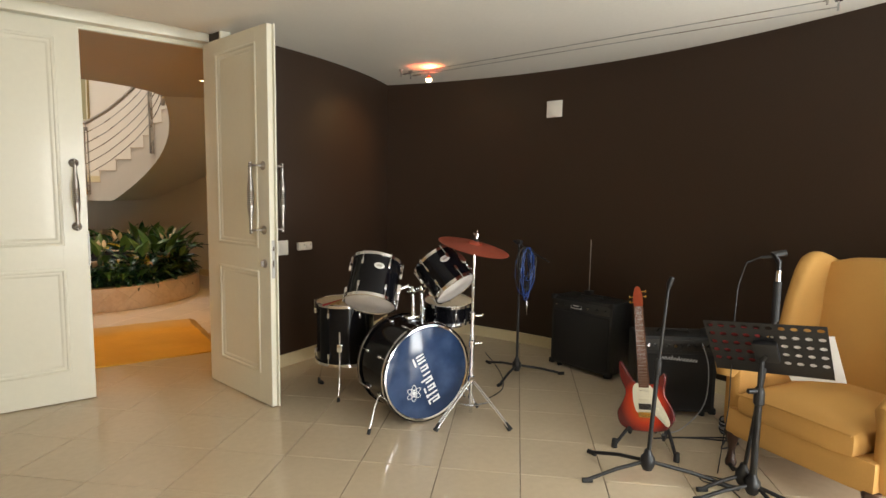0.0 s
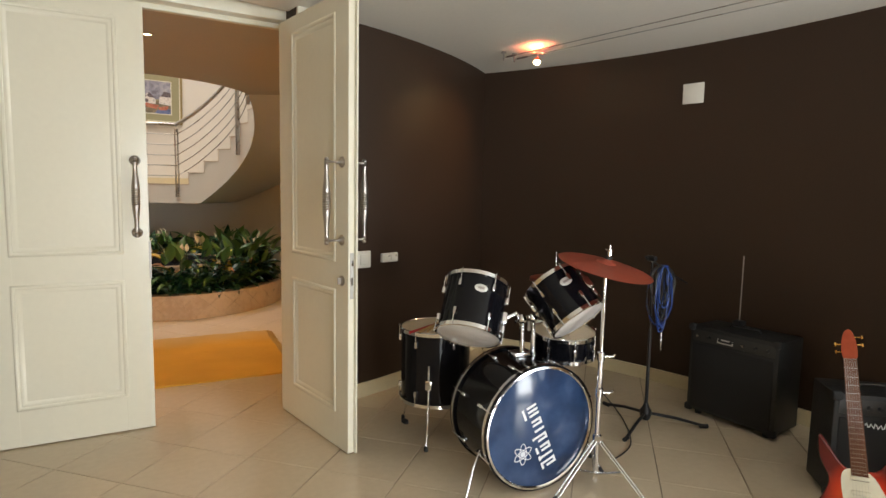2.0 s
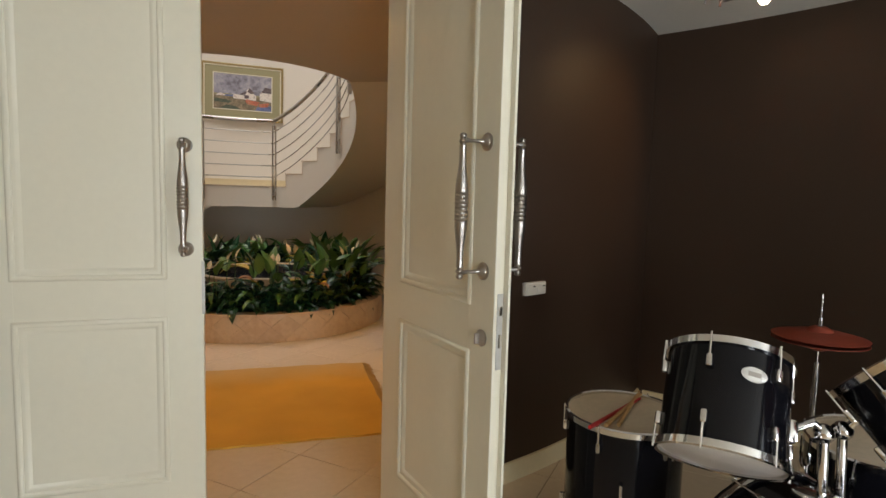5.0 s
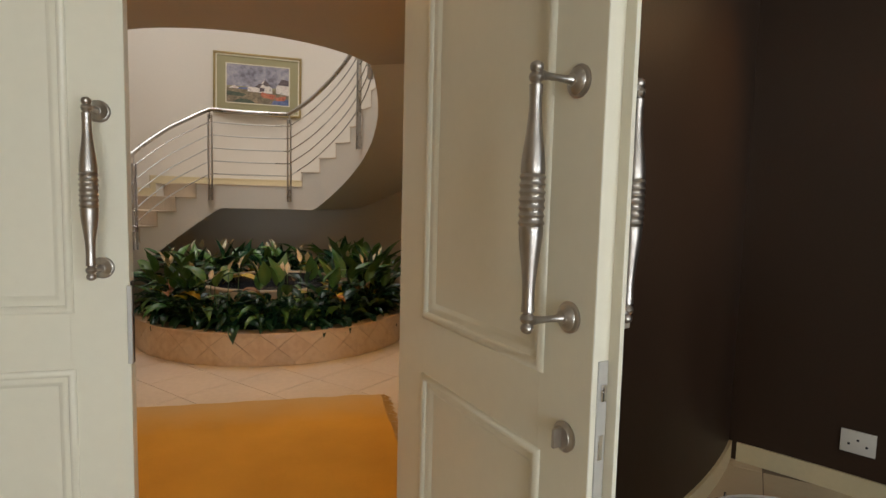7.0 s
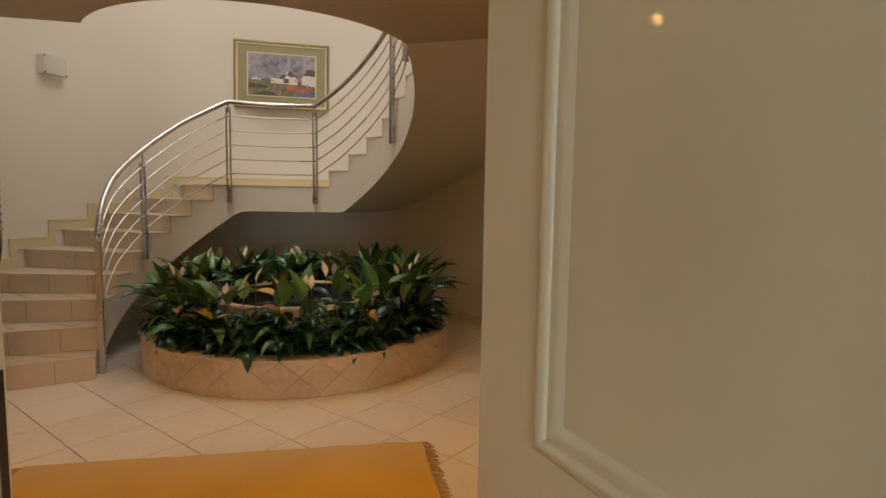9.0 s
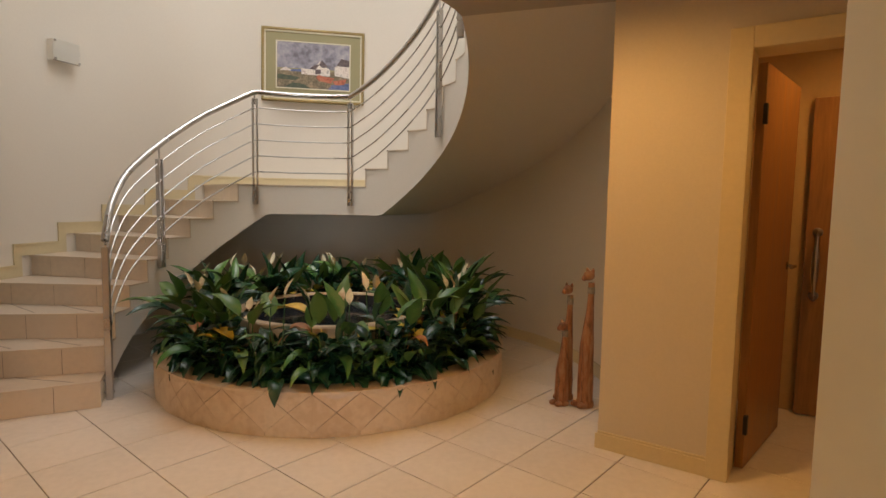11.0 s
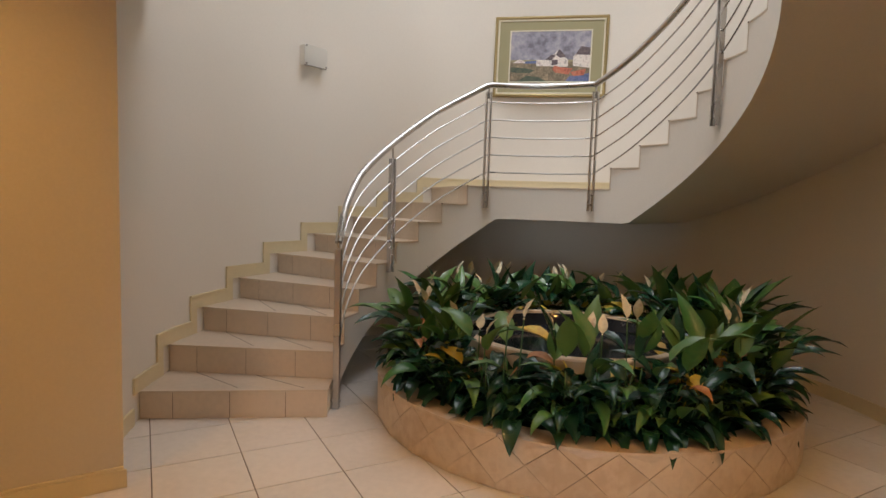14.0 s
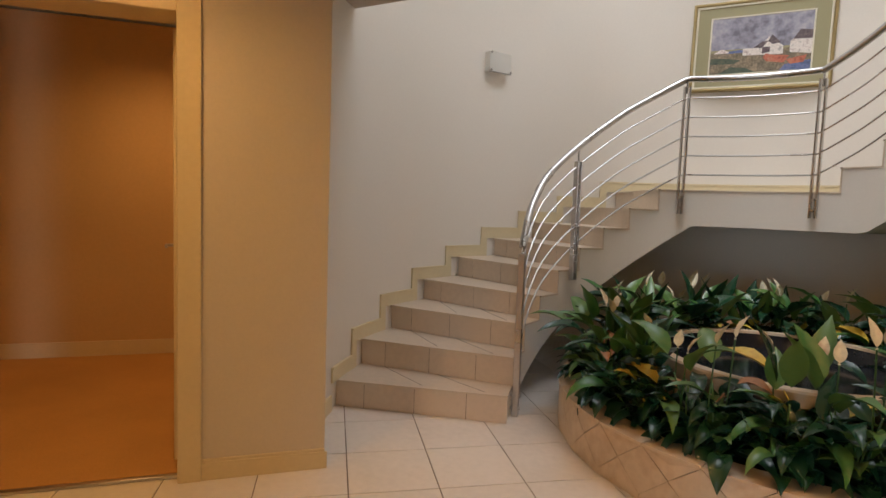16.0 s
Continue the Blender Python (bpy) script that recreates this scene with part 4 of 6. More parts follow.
# ---- rug ----
rug = tagged(anchor("rug", 1.055, 6.045, 0, -2.5), "golden yellow woven rug with fringed ends on the hall tiles", "rug")
bm = bmesh.new()
nx, ny = 60, 40
grid = [[bm.verts.new((-1.02 + 2.04 * i / nx + 0.006 * noise.noise((i * 0.2, j * 0.2, 3)), -0.71 + 1.42 * j / ny + 0.012 * noise.noise((i * 0.25, j * 0.05, 1)), 0.011 + 0.005 * noise.noise((i * 0.16, j * 0.22, 0)))) for j in range(ny + 1)] for i in range(nx + 1)]
for i in range(nx):
    for j in range(ny):
        bm.faces.new((grid[i][j], grid[i + 1][j], grid[i + 1][j + 1], grid[i][j + 1]))
r = bmesh.ops.extrude_edge_only(bm, edges=[e for e in bm.edges if e.is_boundary])
for v in r["geom"]:
    if isinstance(v, bmesh.types.BMVert):
        v.co.z = 0.0
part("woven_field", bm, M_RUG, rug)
# mixes in a paler tan towards the far edge, its start broken by noise
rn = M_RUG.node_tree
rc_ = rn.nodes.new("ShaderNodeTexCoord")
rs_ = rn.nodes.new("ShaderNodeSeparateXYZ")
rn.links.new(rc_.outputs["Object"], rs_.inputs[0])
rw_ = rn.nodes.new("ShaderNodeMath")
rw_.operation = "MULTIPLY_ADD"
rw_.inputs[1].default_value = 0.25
pale_noise = rn.nodes.new("ShaderNodeTexNoise")
pale_noise.inputs["Scale"].default_value = 6
rn.links.new(rc_.outputs["Object"], pale_noise.inputs["Vector"])
rn.links.new(pale_noise.outputs[0], rw_.inputs[0])
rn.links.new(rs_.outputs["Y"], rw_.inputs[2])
far_pale = ramp(rn, rw_.outputs[0], [(0.40, (0, 0, 0)), (0.78, (0.75, 0.75, 0.75))])
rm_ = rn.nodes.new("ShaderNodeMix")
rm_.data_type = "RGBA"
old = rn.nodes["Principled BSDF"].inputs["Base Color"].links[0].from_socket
rn.links.new(far_pale, rm_.inputs[0])
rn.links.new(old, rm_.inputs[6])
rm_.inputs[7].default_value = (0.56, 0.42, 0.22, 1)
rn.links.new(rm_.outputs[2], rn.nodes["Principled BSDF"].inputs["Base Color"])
rf = random.Random(9)
for s in (-1, 1):
    fr = bmesh.new()
    for i in range(110):
        y = -0.69 + 1.38 * i / 109
        q = [(s * 1.012, y, 0.008), (s * (1.04 + rf.uniform(-0.005, 0.01)), y + rf.uniform(-0.008, 0.008), 0.009), (s * (1.065 + rf.uniform(0, 0.02)), y + rf.uniform(-0.018, 0.018), 0.003)]
        join(fr, tube(q, [0.003, 0.0035, 0.002], 4))
    tagged(part("fringe", fr, M_FRINGE, rug, "knotted yarn fringe"), kind="stuff")

# ---- downlights in the hall ----
for hx, hy, hz, power, tint in HALOGENS[:3]:
    dl = tagged(anchor("downlight", hx, hy, hz), "small lit round recessed ceiling downlight", "downlight", "hall downlights")
    part("bezel", lathe([(0.028, -0.001), (0.03, -0.006), (0.042, -0.004), (0.044, 0.0)], 24, close=False), M_STEEL, dl)
    part("lens", lathe([(0.0, -0.002), (0.028, -0.002)], 20, close=False), M_DOWN, dl)

# ---- small fittings on the brown walls ----
def on_arc(name, label, category, c, r, a, z, inward):
    """An empty on a curved wall whose -y looks into the music room."""
    ob = tagged(anchor(name), label, category)
    ob.matrix_basis = Matrix.Translation((c[0] + r * math.cos(radians(a)), c[1] + r * math.sin(radians(a)), z)) @ Matrix.Rotation(radians(a + (90 if inward else -90)), 4, "Z")
    return ob


sw = on_arc("light_switch", "white single rocker light switch on the brown wall", "light switch", C, 4.231, -72.95, 0.968, True)
part("plate", box(-0.058, -0.010, -0.058, 0.058, 0, 0.058, 0.003), M_PLATE, sw)
part("rocker", box(-0.032, -0.014, -0.036, 0.032, -0.008, 0.036, 0.003), M_PLATE, sw)
tw = on_arc("dimmer_switch", "cream twin switch box standing proud of the wall", "light switch", C, 4.231, -69.9, 0.968, True)
part("case", box(-0.075, -0.028, -0.032, 0.075, 0, 0.032, 0.006), M_PLATE, tw)
for x in (-0.036, 0.036):
    part("rocker", box(x - 0.028, -0.033, -0.02, x + 0.028, -0.026, 0.02, 0.003), M_PLATE, tw)
    part("slot", box(x + 0.008, -0.0345, 0.010, x + 0.024, -0.0325, 0.015), M_BLACK, tw)
wp = on_arc("blank_wall_plate", "white blank square cover plate high on the brown wall", "wall plate", B_C, B_R - 0.001, 14.2, 2.18, False)
part("plate", box(-0.075, -0.012, -0.072, 0.075, 0, 0.072, 0.004), M_PLATE, wp)
so = on_arc("wall_socket", "white double socket outlet low on the brown wall", "socket", B_C, B_R - 0.001, 28.0, 0.265, False)
part("plate", box(-0.07, -0.010, -0.055, 0.07, 0, 0.055, 0.003), M_PLATE, so)
for x in (-0.035, 0.0, 0.035):
    part("pin_hole", moved(lathe([(0, 0), (0.006, 0), (0.006, 0.003), (0, 0.003)], 10), axis_to((x, -0.009, 0.012 if x == 0 else -0.012), (x, -1, 0.012 if x == 0 else -0.012))), M_BLACK, so)

# ---- cable spotlight ----
cl = tagged(anchor("cable_spotlight"), "low-voltage cable spotlight with a lit halogen lamp under the ceiling", "ceiling light")
M_COPPER = mat("copper_reflector", (0.55, 0.16, 0.08), 0.3, metal=0.8, vary=0.1)
for off in (0.0, 0.10):
    a, b = Vector((3.50 + off, 4.62, 2.475)), Vector((4.16 + off * 1.6, 1.50, 2.475))
    part("cable", rod(a, b, 0.0028, 6), M_STEEL, cl, "taut bare cable")
    for p in (a, b):
        part("anchor_rod", rod((p.x, p.y, 2.455), (p.x, p.y, CEIL), 0.006), M_STEEL, cl)
        part("rose", moved(lathe([(0.018, 0), (0.02, -0.012), (0.0, -0.014)], 16), pose(p.x, p.y, CEIL)), M_STEEL, cl)
    part("turnbuckle", rod(a.lerp(b, 0.01), a.lerp(b, 0.04), 0.007), M_PEWTER, cl)
LX, LY, LZ = 3.62, 4.36, 2.415
part("cross_bar", rod((LX - 0.06, LY, 2.475), (LX + 0.08, LY, 2.478), 0.004), M_STEEL, cl)
part("lamp_stem", rod((LX, LY, 2.475), (LX, LY, LZ + 0.03), 0.005), M_STEEL, cl)
part("reflector", moved(lathe([(0.006, 0.03), (0.014, 0.025), (0.024, 0.012), (0.026, 0.0)], 20, close=False), pose(LX, LY, LZ)), M_COPPER, cl)
part("bulb", moved(lathe([(0, 0.010), (0.016, 0.006), (0.027, -0.006), (0.018, -0.022), (0, -0.028)], 16), pose(LX, LY, LZ)), M_BULB, cl)
lamp("cable_spot_light", "SPOT", 22, (1.0, 0.60, 0.25), look((LX, LY, LZ - 0.034), (2.95, 5.1, 1.2)), cone=95, blend=1.0, soft=0.02)
lamp("cable_spot_back_light", "SPOT", 40.0, (1.0, 0.15, 0.06), look((LX, LY, LZ + 0.032), (LX - 0.05, LY, 3.0)), cone=150, blend=1.0, soft=0.01)

# ---- drum kit ----
M_SHELL = mat("black_lacquer_shell", (0.005, 0.005, 0.007), 0.10, vary=0.2, bump=0.0, spec=0.25, rough_vary=0.03)
M_HEADW = mat("white_drum_head", (0.62, 0.58, 0.55), 0.45, vary=0.05, grain=30, large=6, bump=0.03)
M_HEADC = mat("coated_batter_head", (0.66, 0.55, 0.40), 0.6, vary=0.1, grain=60, large=8, bump=0.1)
M_HEADB = mat("dark_blue_bass_head", (0.018, 0.036, 0.085), 0.10, vary=0.35, grain=8, large=2.2, bump=0.0, second=(0.05, 0.09, 0.19))
M_CYM = mat("red_brown_cymbal", (0.28, 0.055, 0.030), 0.38, metal=0.15, vary=0.15, grain=40, large=9, bump=0.05)
M_WHITEINK = mat("white_print", (0.78, 0.80, 0.84), 0.5, vary=0.03, bump=0)
M_BADGE = mat("silver_badge", (0.70, 0.69, 0.66), 0.35, metal=0.3, vary=0.08, bump=0)
M_STICK = mat("maple_drumstick", (0.55, 0.33, 0.13), 0.5, vary=0.15, grain=20, stretch=(1, 1, 6))
M_REDST = mat("red_drumstick", (0.45, 0.02, 0.02), 0.4, vary=0.1)


def drum(thing, r, depth, lugs, head_top, head_bot, hoop=0.015, wood_hoop=False, lug_len=0.036):
    """Shell, heads, hoops and tension lugs about z from 0 to depth."""
    part("shell", lathe([(r - 0.004, 0.012), (r, 0.012), (r, depth - 0.012), (r - 0.004, depth - 0.012)], 44, close=False), M_SHELL, thing, "gloss black shell")
    part("head", lathe([(0, depth), (r - 0.012, depth), (r + 0.002, depth - 0.008)], 44, close=False), head_top, thing)
    part("head", lathe([(0, 0), (r - 0.012, 0), (r + 0.002, 0.008)], 44, close=False), head_bot, thing)
    hm = M_SHELL if wood_hoop else M_CHROME
    for z, s in ((depth, 1), (0, -1)):
        part("hoop", lathe([(r + 0.002, z - s * hoop), (r + 0.010, z - s * hoop), (r + 0.011, z + s * 0.004), (r + 0.005, z + s * 0.008), (r - 0.001, z + s * 0.004), (r - 0.001, z - s * 0.006)], 44, close=False), hm, thing)
        if wood_hoop:
            part("hoop_inlay", lathe([(r + 0.0115, z - s * hoop * 0.75), (r + 0.0125, z - s * hoop * 0.5), (r + 0.0115, z - s * hoop * 0.2)], 44, close=False), M_CHROME, thing)
            part("hoop_edge", lathe([(r - 0.012, z + s * 0.003), (r - 0.006, z + s * 0.009), (r + 0.004, z + s * 0.006)], 44, close=False), M_CHROME, thing)
    for i in range(lugs):
        a = 2 * math.pi * (i + 0.5) / lugs
        c, s = math.cos(a), math.sin(a)
        for z, sg in ((depth, -1), (0, 1)):
            zz = z + sg * (hoop + 0.035 + lug_len / 2)
            lug = part("lug", moved(box(-0.004, -0.0085, -lug_len / 2, 0.016, 0.0085, lug_len / 2, 0.005), Matrix.Rotation(a, 4, "Z") @ Matrix.Translation((r, 0, zz))), M_CHROME, thing)
            part("tension_rod", rod(((r + 0.012) * c, (r + 0.012) * s, z - sg * 0.012), ((r + 0.012) * c, (r + 0.012) * s, zz), 0.0032, 6), M_CHROME, lug)


def badge(thing, r, z, a):
    bm = lathe([(0, 0.003), (0.030, 0.002), (0.033, 0.0)], 26)
    bm.transform(Matrix.Rotation(a, 4, "Z") @ Matrix.Translation((r + 0.001, 0, z)) @ pose(0, 0, 0, 0, 90, 0) @ Matrix.Diagonal((0.62, 1, 1, 1)))
    b = part("badge", bm, M_BADGE, thing, "oval silver badge")
    bar = moved(box(-0.006, -0.016, 0.0, 0.006, 0.016, 0.0036), Matrix.Rotation(a, 4, "Z") @ Matrix.Translation((r + 0.001, 0, z)) @ pose(0, 0, 0, 0, 90, 0))
    part("badge_mark", bar, M_PEWTER, b)


def aim(base, axis, spin_to):
    """A pose with z along axis and x as near as can be to spin_to."""
    z = Vector(axis).normalized()
    x = Vector(spin_to)
    x = (x - z * x.dot(z)).normalized()
    y = z.cross(x)
    m = Matrix((x, y, z)).transposed().to_4x4()
    return Matrix.Translation(base) @ m


TOCAM = (-0.55, -0.83, 0.1)
# bass drum: axis level, front head towards the walk
BR, BD = 0.300, 0.36
BAX = Vector((-0.07, -1.0, 0.0)).normalized()
bass = tagged(anchor("bass_drum"), "black bass drum with a printed dark blue front head", "bass drum", "drum kit")
bass.matrix_basis = aim(Vector((2.66, 3.0, 0.314)) - BAX * BD, BAX, (0, 0, 1))
drum(bass, BR, BD, 8, M_HEADB, M_HEADW, hoop=0.034, wood_hoop=True, lug_len=0.05)
# the maker's mark: a row of plain white bars climbing the head
mark = bmesh.new()
run = -0.205
for stems, tall, cap in ((2, 0.082, 3), (1, 0.076, 1), (2, 0.056, 3), (2, 0.082, 2), (1, 0.056, 0), (2, 0.056, 2), (3, 0.056, 1)):
    wide = 0.022 * (stems - 1)
    for q in range(stems):
        high = tall if q == stems - 1 else 0.056
        join(mark, box(run + 0.022 * q, -0.028, 0, run + 0.022 * q + 0.0125, -0.028 + high, 0.0016, 0.0007, 1))
    for bit, low in ((1, 0.044), (2, -0.028)):
        if cap & bit:
            join(mark, box(run - (0.006 if stems == 1 else 0), low, 0, run + wide + 0.0125 + (0.006 if stems == 1 else 0), low + 0.012, 0.0014))
    run += wide + 0.032
lett = part("printed_bars", mark, M_WHITEINK, bass, "white printed maker's mark")
lett.matrix_basis = Matrix.Translation((0.0, 0.012, BD + 0.0015)) @ Matrix.Rotation(radians(23), 4, "Z")
atom = bmesh.new()
for k in range(3):
    ring = [(0.052 * math.cos(t) * math.cos(k * math.pi / 3) - 0.018 * math.sin(t) * math.sin(k * math.pi / 3), 0.052 * math.cos(t) * math.sin(k * math.pi / 3) + 0.018 * math.sin(t) * math.cos(k * math.pi / 3), 0) for t in [2 * math.pi * i / 28 for i in range(28)]]
    join(atom, tube(ring, 0.0022, 4, closed=True))
join(atom, moved(lathe([(0, 0.002), (0.012, 0.001), (0.014, 0)], 14), Matrix()))
part("printed_emblem", moved(atom, Matrix.Translation((-0.115, 0.098, BD + 0.001))), M_WHITEINK, bass, "white atom-like print")
for s in (-1, 1):
    spur = part("spur", tube([(-0.10, s * 0.27, BD - 0.10), (-0.16, s * 0.33, BD - 0.06), (-0.304, s * 0.40, BD - 0.01)], 0.006), M_CHROME, bass, "chrome spur leg")
    part("rubber_foot", moved(lathe([(0, -0.01), (0.011, -0.008), (0.010, 0.025), (0, 0.027)], 12), aim((-0.302, s * 0.398, BD - 0.012), (0.136, -s * 0.07, -0.05), (0, 0, 1))), M_RUBBER, spur)
mount = part("tom_mount", box(BR - 0.005, -0.045, 0.11, BR + 0.022, 0.045, 0.19, 0.006), M_CHROME, bass, "chrome tom mount on the shell")

TOM1A = Vector((0.41, 0.37, 0.84))
TOM2A = Vector((-0.05, 0.165, 0.17))
T1 = aim((2.415, 3.29, 0.725), TOM1A, TOCAM)
T2 = aim((2.872, 3.003, 0.822), TOM2A, TOCAM)
tom1 = tagged(anchor("rack_tom"), "black rack tom with chrome hoops tilted above the bass drum", "tom drum", "drum kit")
tom1.matrix_basis = T1
drum(tom1, 0.158, 0.285, 6, M_HEADC, M_HEADW)
badge(tom1, 0.158, 0.20, radians(8))
tom2 = tagged(anchor("rack_tom"), "black rack tom steeply tilted beside the cymbal stand", "tom drum", "drum kit")
tom2.matrix_basis = T2
drum(tom2, 0.142, 0.24, 6, M_HEADC, M_HEADW)
badge(tom2, 0.142, 0.16, radians(22))
# holder posts up from the bass drum to each tom
mp = Vector((2.72, 3.20, 0.60))
for thing, centre, off in ((tom1, T1 @ Vector((0.0, 0.158, 0.12)), Vector((-0.035, 0, 0))), (tom2, T2 @ Vector((0.02, 0.142, 0.12)), Vector((0.035, 0, 0)))):
    inv = thing.matrix_basis.inverted()
    p0, p1 = mp + off, mp + off + Vector((0, 0.01, 0.20))
    arm = part("tom_holder", join(rod(inv @ p0, inv @ p1, 0.013, 12), tube([inv @ p1, inv @ (p1 + (centre - p1) * 0.3 + Vector((0, 0, 0.03))), inv @ centre], 0.011, 12)), M_CHROME, thing, "chrome tom holder")
    knob = bmesh.new()
    bmesh.ops.create_uvsphere(knob, u_segments=14, v_segments=10, radius=0.026)
    part("ball_joint", moved(knob, Matrix.Translation(inv @ p1)), M_CHROME, arm)
    part("wing_bolt", rod(inv @ (p1 + Vector((-0.05, -0.01, -0.01))), inv @ (p1 + Vector((0.05, 0.01, 0.01))), 0.007), M_CHROME, arm)
    part("clamp", moved(box(-0.03, -0.02, -0.03, 0.03, 0.02, 0.03, 0.008), Matrix.Translation(inv @ centre)), M_CHROME, arm)

ft = tagged(anchor("floor_tom", 2.52, 3.82, 0.0), "black floor tom on three chrome legs with drumsticks on it", "tom drum", "drum kit")
drum(ft, 0.203, 0.42, 6, M_HEADC, M_HEADW)
for ob in list(ft.children):
    ob.matrix_basis = Matrix.Translation((0, 0, 0.225))
for k, a in enumerate((232, 110, 355)):
    c, s = math.cos(radians(a)), math.sin(radians(a))
    lg = part("leg", tube([(0.215 * c, 0.215 * s, 0.47), (0.215 * c, 0.215 * s, 0.24), (0.235 * c, 0.235 * s, 0.12), (0.265 * c, 0.265 * s, 0.012)], 0.0055), M_CHROME, ft, "bent chrome leg")
    part("leg_bracket", moved(box(-0.018, -0.018, -0.028, 0.018, 0.018, 0.028, 0.006), Matrix.Rotation(radians(a), 4, "Z") @ Matrix.Translation((0.21, 0, 0.36))), M_CHROME, lg)
    part("rubber_foot", moved(lathe([(0, 0), (0.012, 0.0), (0.010, 0.028), (0, 0.03)], 12), Matrix.Translation((0.266 * c, 0.266 * s, 0))), M_RUBBER, lg)
for k, (a, m, dy) in enumerate(((35, M_STICK, 0.0), (42, M_STICK, 0.03), (28, M_REDST, -0.05))):
    st = part("drumstick", moved(tube([(-0.2, 0, 0), (0.1, 0, 0), (0.17, 0, 0), (0.185, 0, 0), (0.2, 0, 0)], [0.0075, 0.007, 0.0035, 0.0055, 0.002], 8), Matrix.Translation((2.52 + dy, 3.82 + dy * 0.4, 0.245 + 0.40 + 0.0125)) @ Matrix.Rotation(radians(a), 4, "Z")), m)
    tagged(st, "wooden drumstick lying on the floor tom" if m is M_STICK else "red drumstick lying on the floor tom", "drumstick", "drumsticks")

sn = tagged(anchor("snare_drum", 3.10, 3.36, 0.0), "shallow black snare drum on a chrome stand behind the bass drum", "snare drum", "drum kit")
drum(sn, 0.172, 0.13, 8, M_HEADC, M_HEADW, lug_len=0.035)
for ob in list(sn.children):
    ob.matrix_basis = Matrix.Translation((0, 0, 0.535)) @ pose(0, 0, 0, 4, -3, 0)
part("stand_tube", rod((0, 0, 0.10), (0, 0, 0.50), 0.011), M_CHROME, sn)
for a in (30, 150, 270):
    c, s = math.cos(radians(a)), math.sin(radians(a))
    part("basket_arm", tube([(0, 0, 0.46), (0.14 * c, 0.14 * s, 0.50), (0.175 * c, 0.175 * s, 0.53), (0.178 * c, 0.178 * s, 0.56)], 0.006), M_CHROME, sn)
    part("leg", tube([(0, 0, 0.26), (0.2 * c, 0.2 * s, 0.01)], 0.007), M_CHROME, sn)


def cymbal(r):
    return lathe([(0.006, 0.028), (0.02, 0.028), (0.04, 0.018), (0.048, 0.010), (r * 0.6, 0.004), (r, -0.012), (r - 0.002, -0.0145), (r * 0.6, 0.001), (0.046, 0.006), (0.006, 0.022)], 48, close=False)


cs = tagged(anchor("crash_cymbal_stand", 2.93, 2.90, 0), "red-brown crash cymbal on a chrome tripod stand", "cymbal stand", "drum kit")
part("lower_tube", rod((0, 0, 0.03), (0, 0, 0.66), 0.0125, 14), M_CHROME, cs)
part("upper_tube", rod((0, 0, 0.64), (0.004, 0.0, 1.08), 0.0095, 14), M_CHROME, cs)
part("top_rod", rod((0.004, 0.0, 1.07), (0.018, -0.01, 1.20), 0.004), M_CHROME, cs)
cy = part("cymbal", moved(cymbal(0.226), aim((0.002, 0.0, 1.105), (0.10, -0.22, 1), (1, 0, 0))), M_CYM, cs, "red-brown lacquered crash cymbal")
part("wing_nut", join(rod((0.014, -0.008, 1.15), (0.016, -0.009, 1.175), 0.011), rod((-0.008, -0.008, 1.178), (0.038, -0.01, 1.172), 0.004)), M_CHROME, cs)
part("felt", moved(lathe([(0, -0.012), (0.017, -0.012), (0.017, 0.006), (0, 0.006)], 14), aim((0.012, -0.006, 1.138), (0.10, -0.22, 1), (1, 0, 0))), M_RUBBER, cs)
for z in (0.66, 0.48):
    cl2 = part("collar", moved(lathe([(0.013, -0.025), (0.019, -0.02), (0.019, 0.02), (0.013, 0.025)], 16), pose(0, 0, z)), M_CHROME, cs)
    part("wing_bolt", tube([(0.015, -0.01, z), (0.05, -0.03, z), (0.058, -0.036, z + 0.012)], 0.006), M_CHROME, cl2)
part("hub", moved(lathe([(0.014, -0.02), (0.022, -0.015), (0.022, 0.015), (0.014, 0.02)], 16), pose(0, 0, 0.25)), M_CHROME, cs)
for dx, dy in ((-0.31, -0.05), (0.055, -0.30), (0.20, 0.24)):
    d = Vector((dx, dy, 0)).normalized()
    n = Vector((-d.y, d.x, 0)) * 0.009
    leg = part("leg", join(rod(Vector((0, 0, 0.25)) + n, Vector((dx, dy, 0.02)) + n, 0.0055), rod(Vector((0, 0, 0.25)) - n, Vector((dx, dy, 0.02)) - n, 0.0055)), M_CHROME, cs, "double-braced chrome leg")
    part("brace", join(rod(Vector((0, 0, 0.07)) + n, Vector((dx * 0.5, dy * 0.5, 0.135)) + n, 0.004), rod(Vector((0, 0, 0.07)) - n, Vector((dx * 0.5, dy * 0.5, 0.135)) - n, 0.004)), M_CHROME, leg)
    part("rubber_foot", moved(lathe([(0, -0.014), (0.017, -0.012), (0.013, 0.04), (0, 0.042)], 14), aim((dx, dy, 0.014), (-d.x * 0.9, -d.y * 0.9, 0.75), (0, 0, 1))), M_RUBBER, leg)

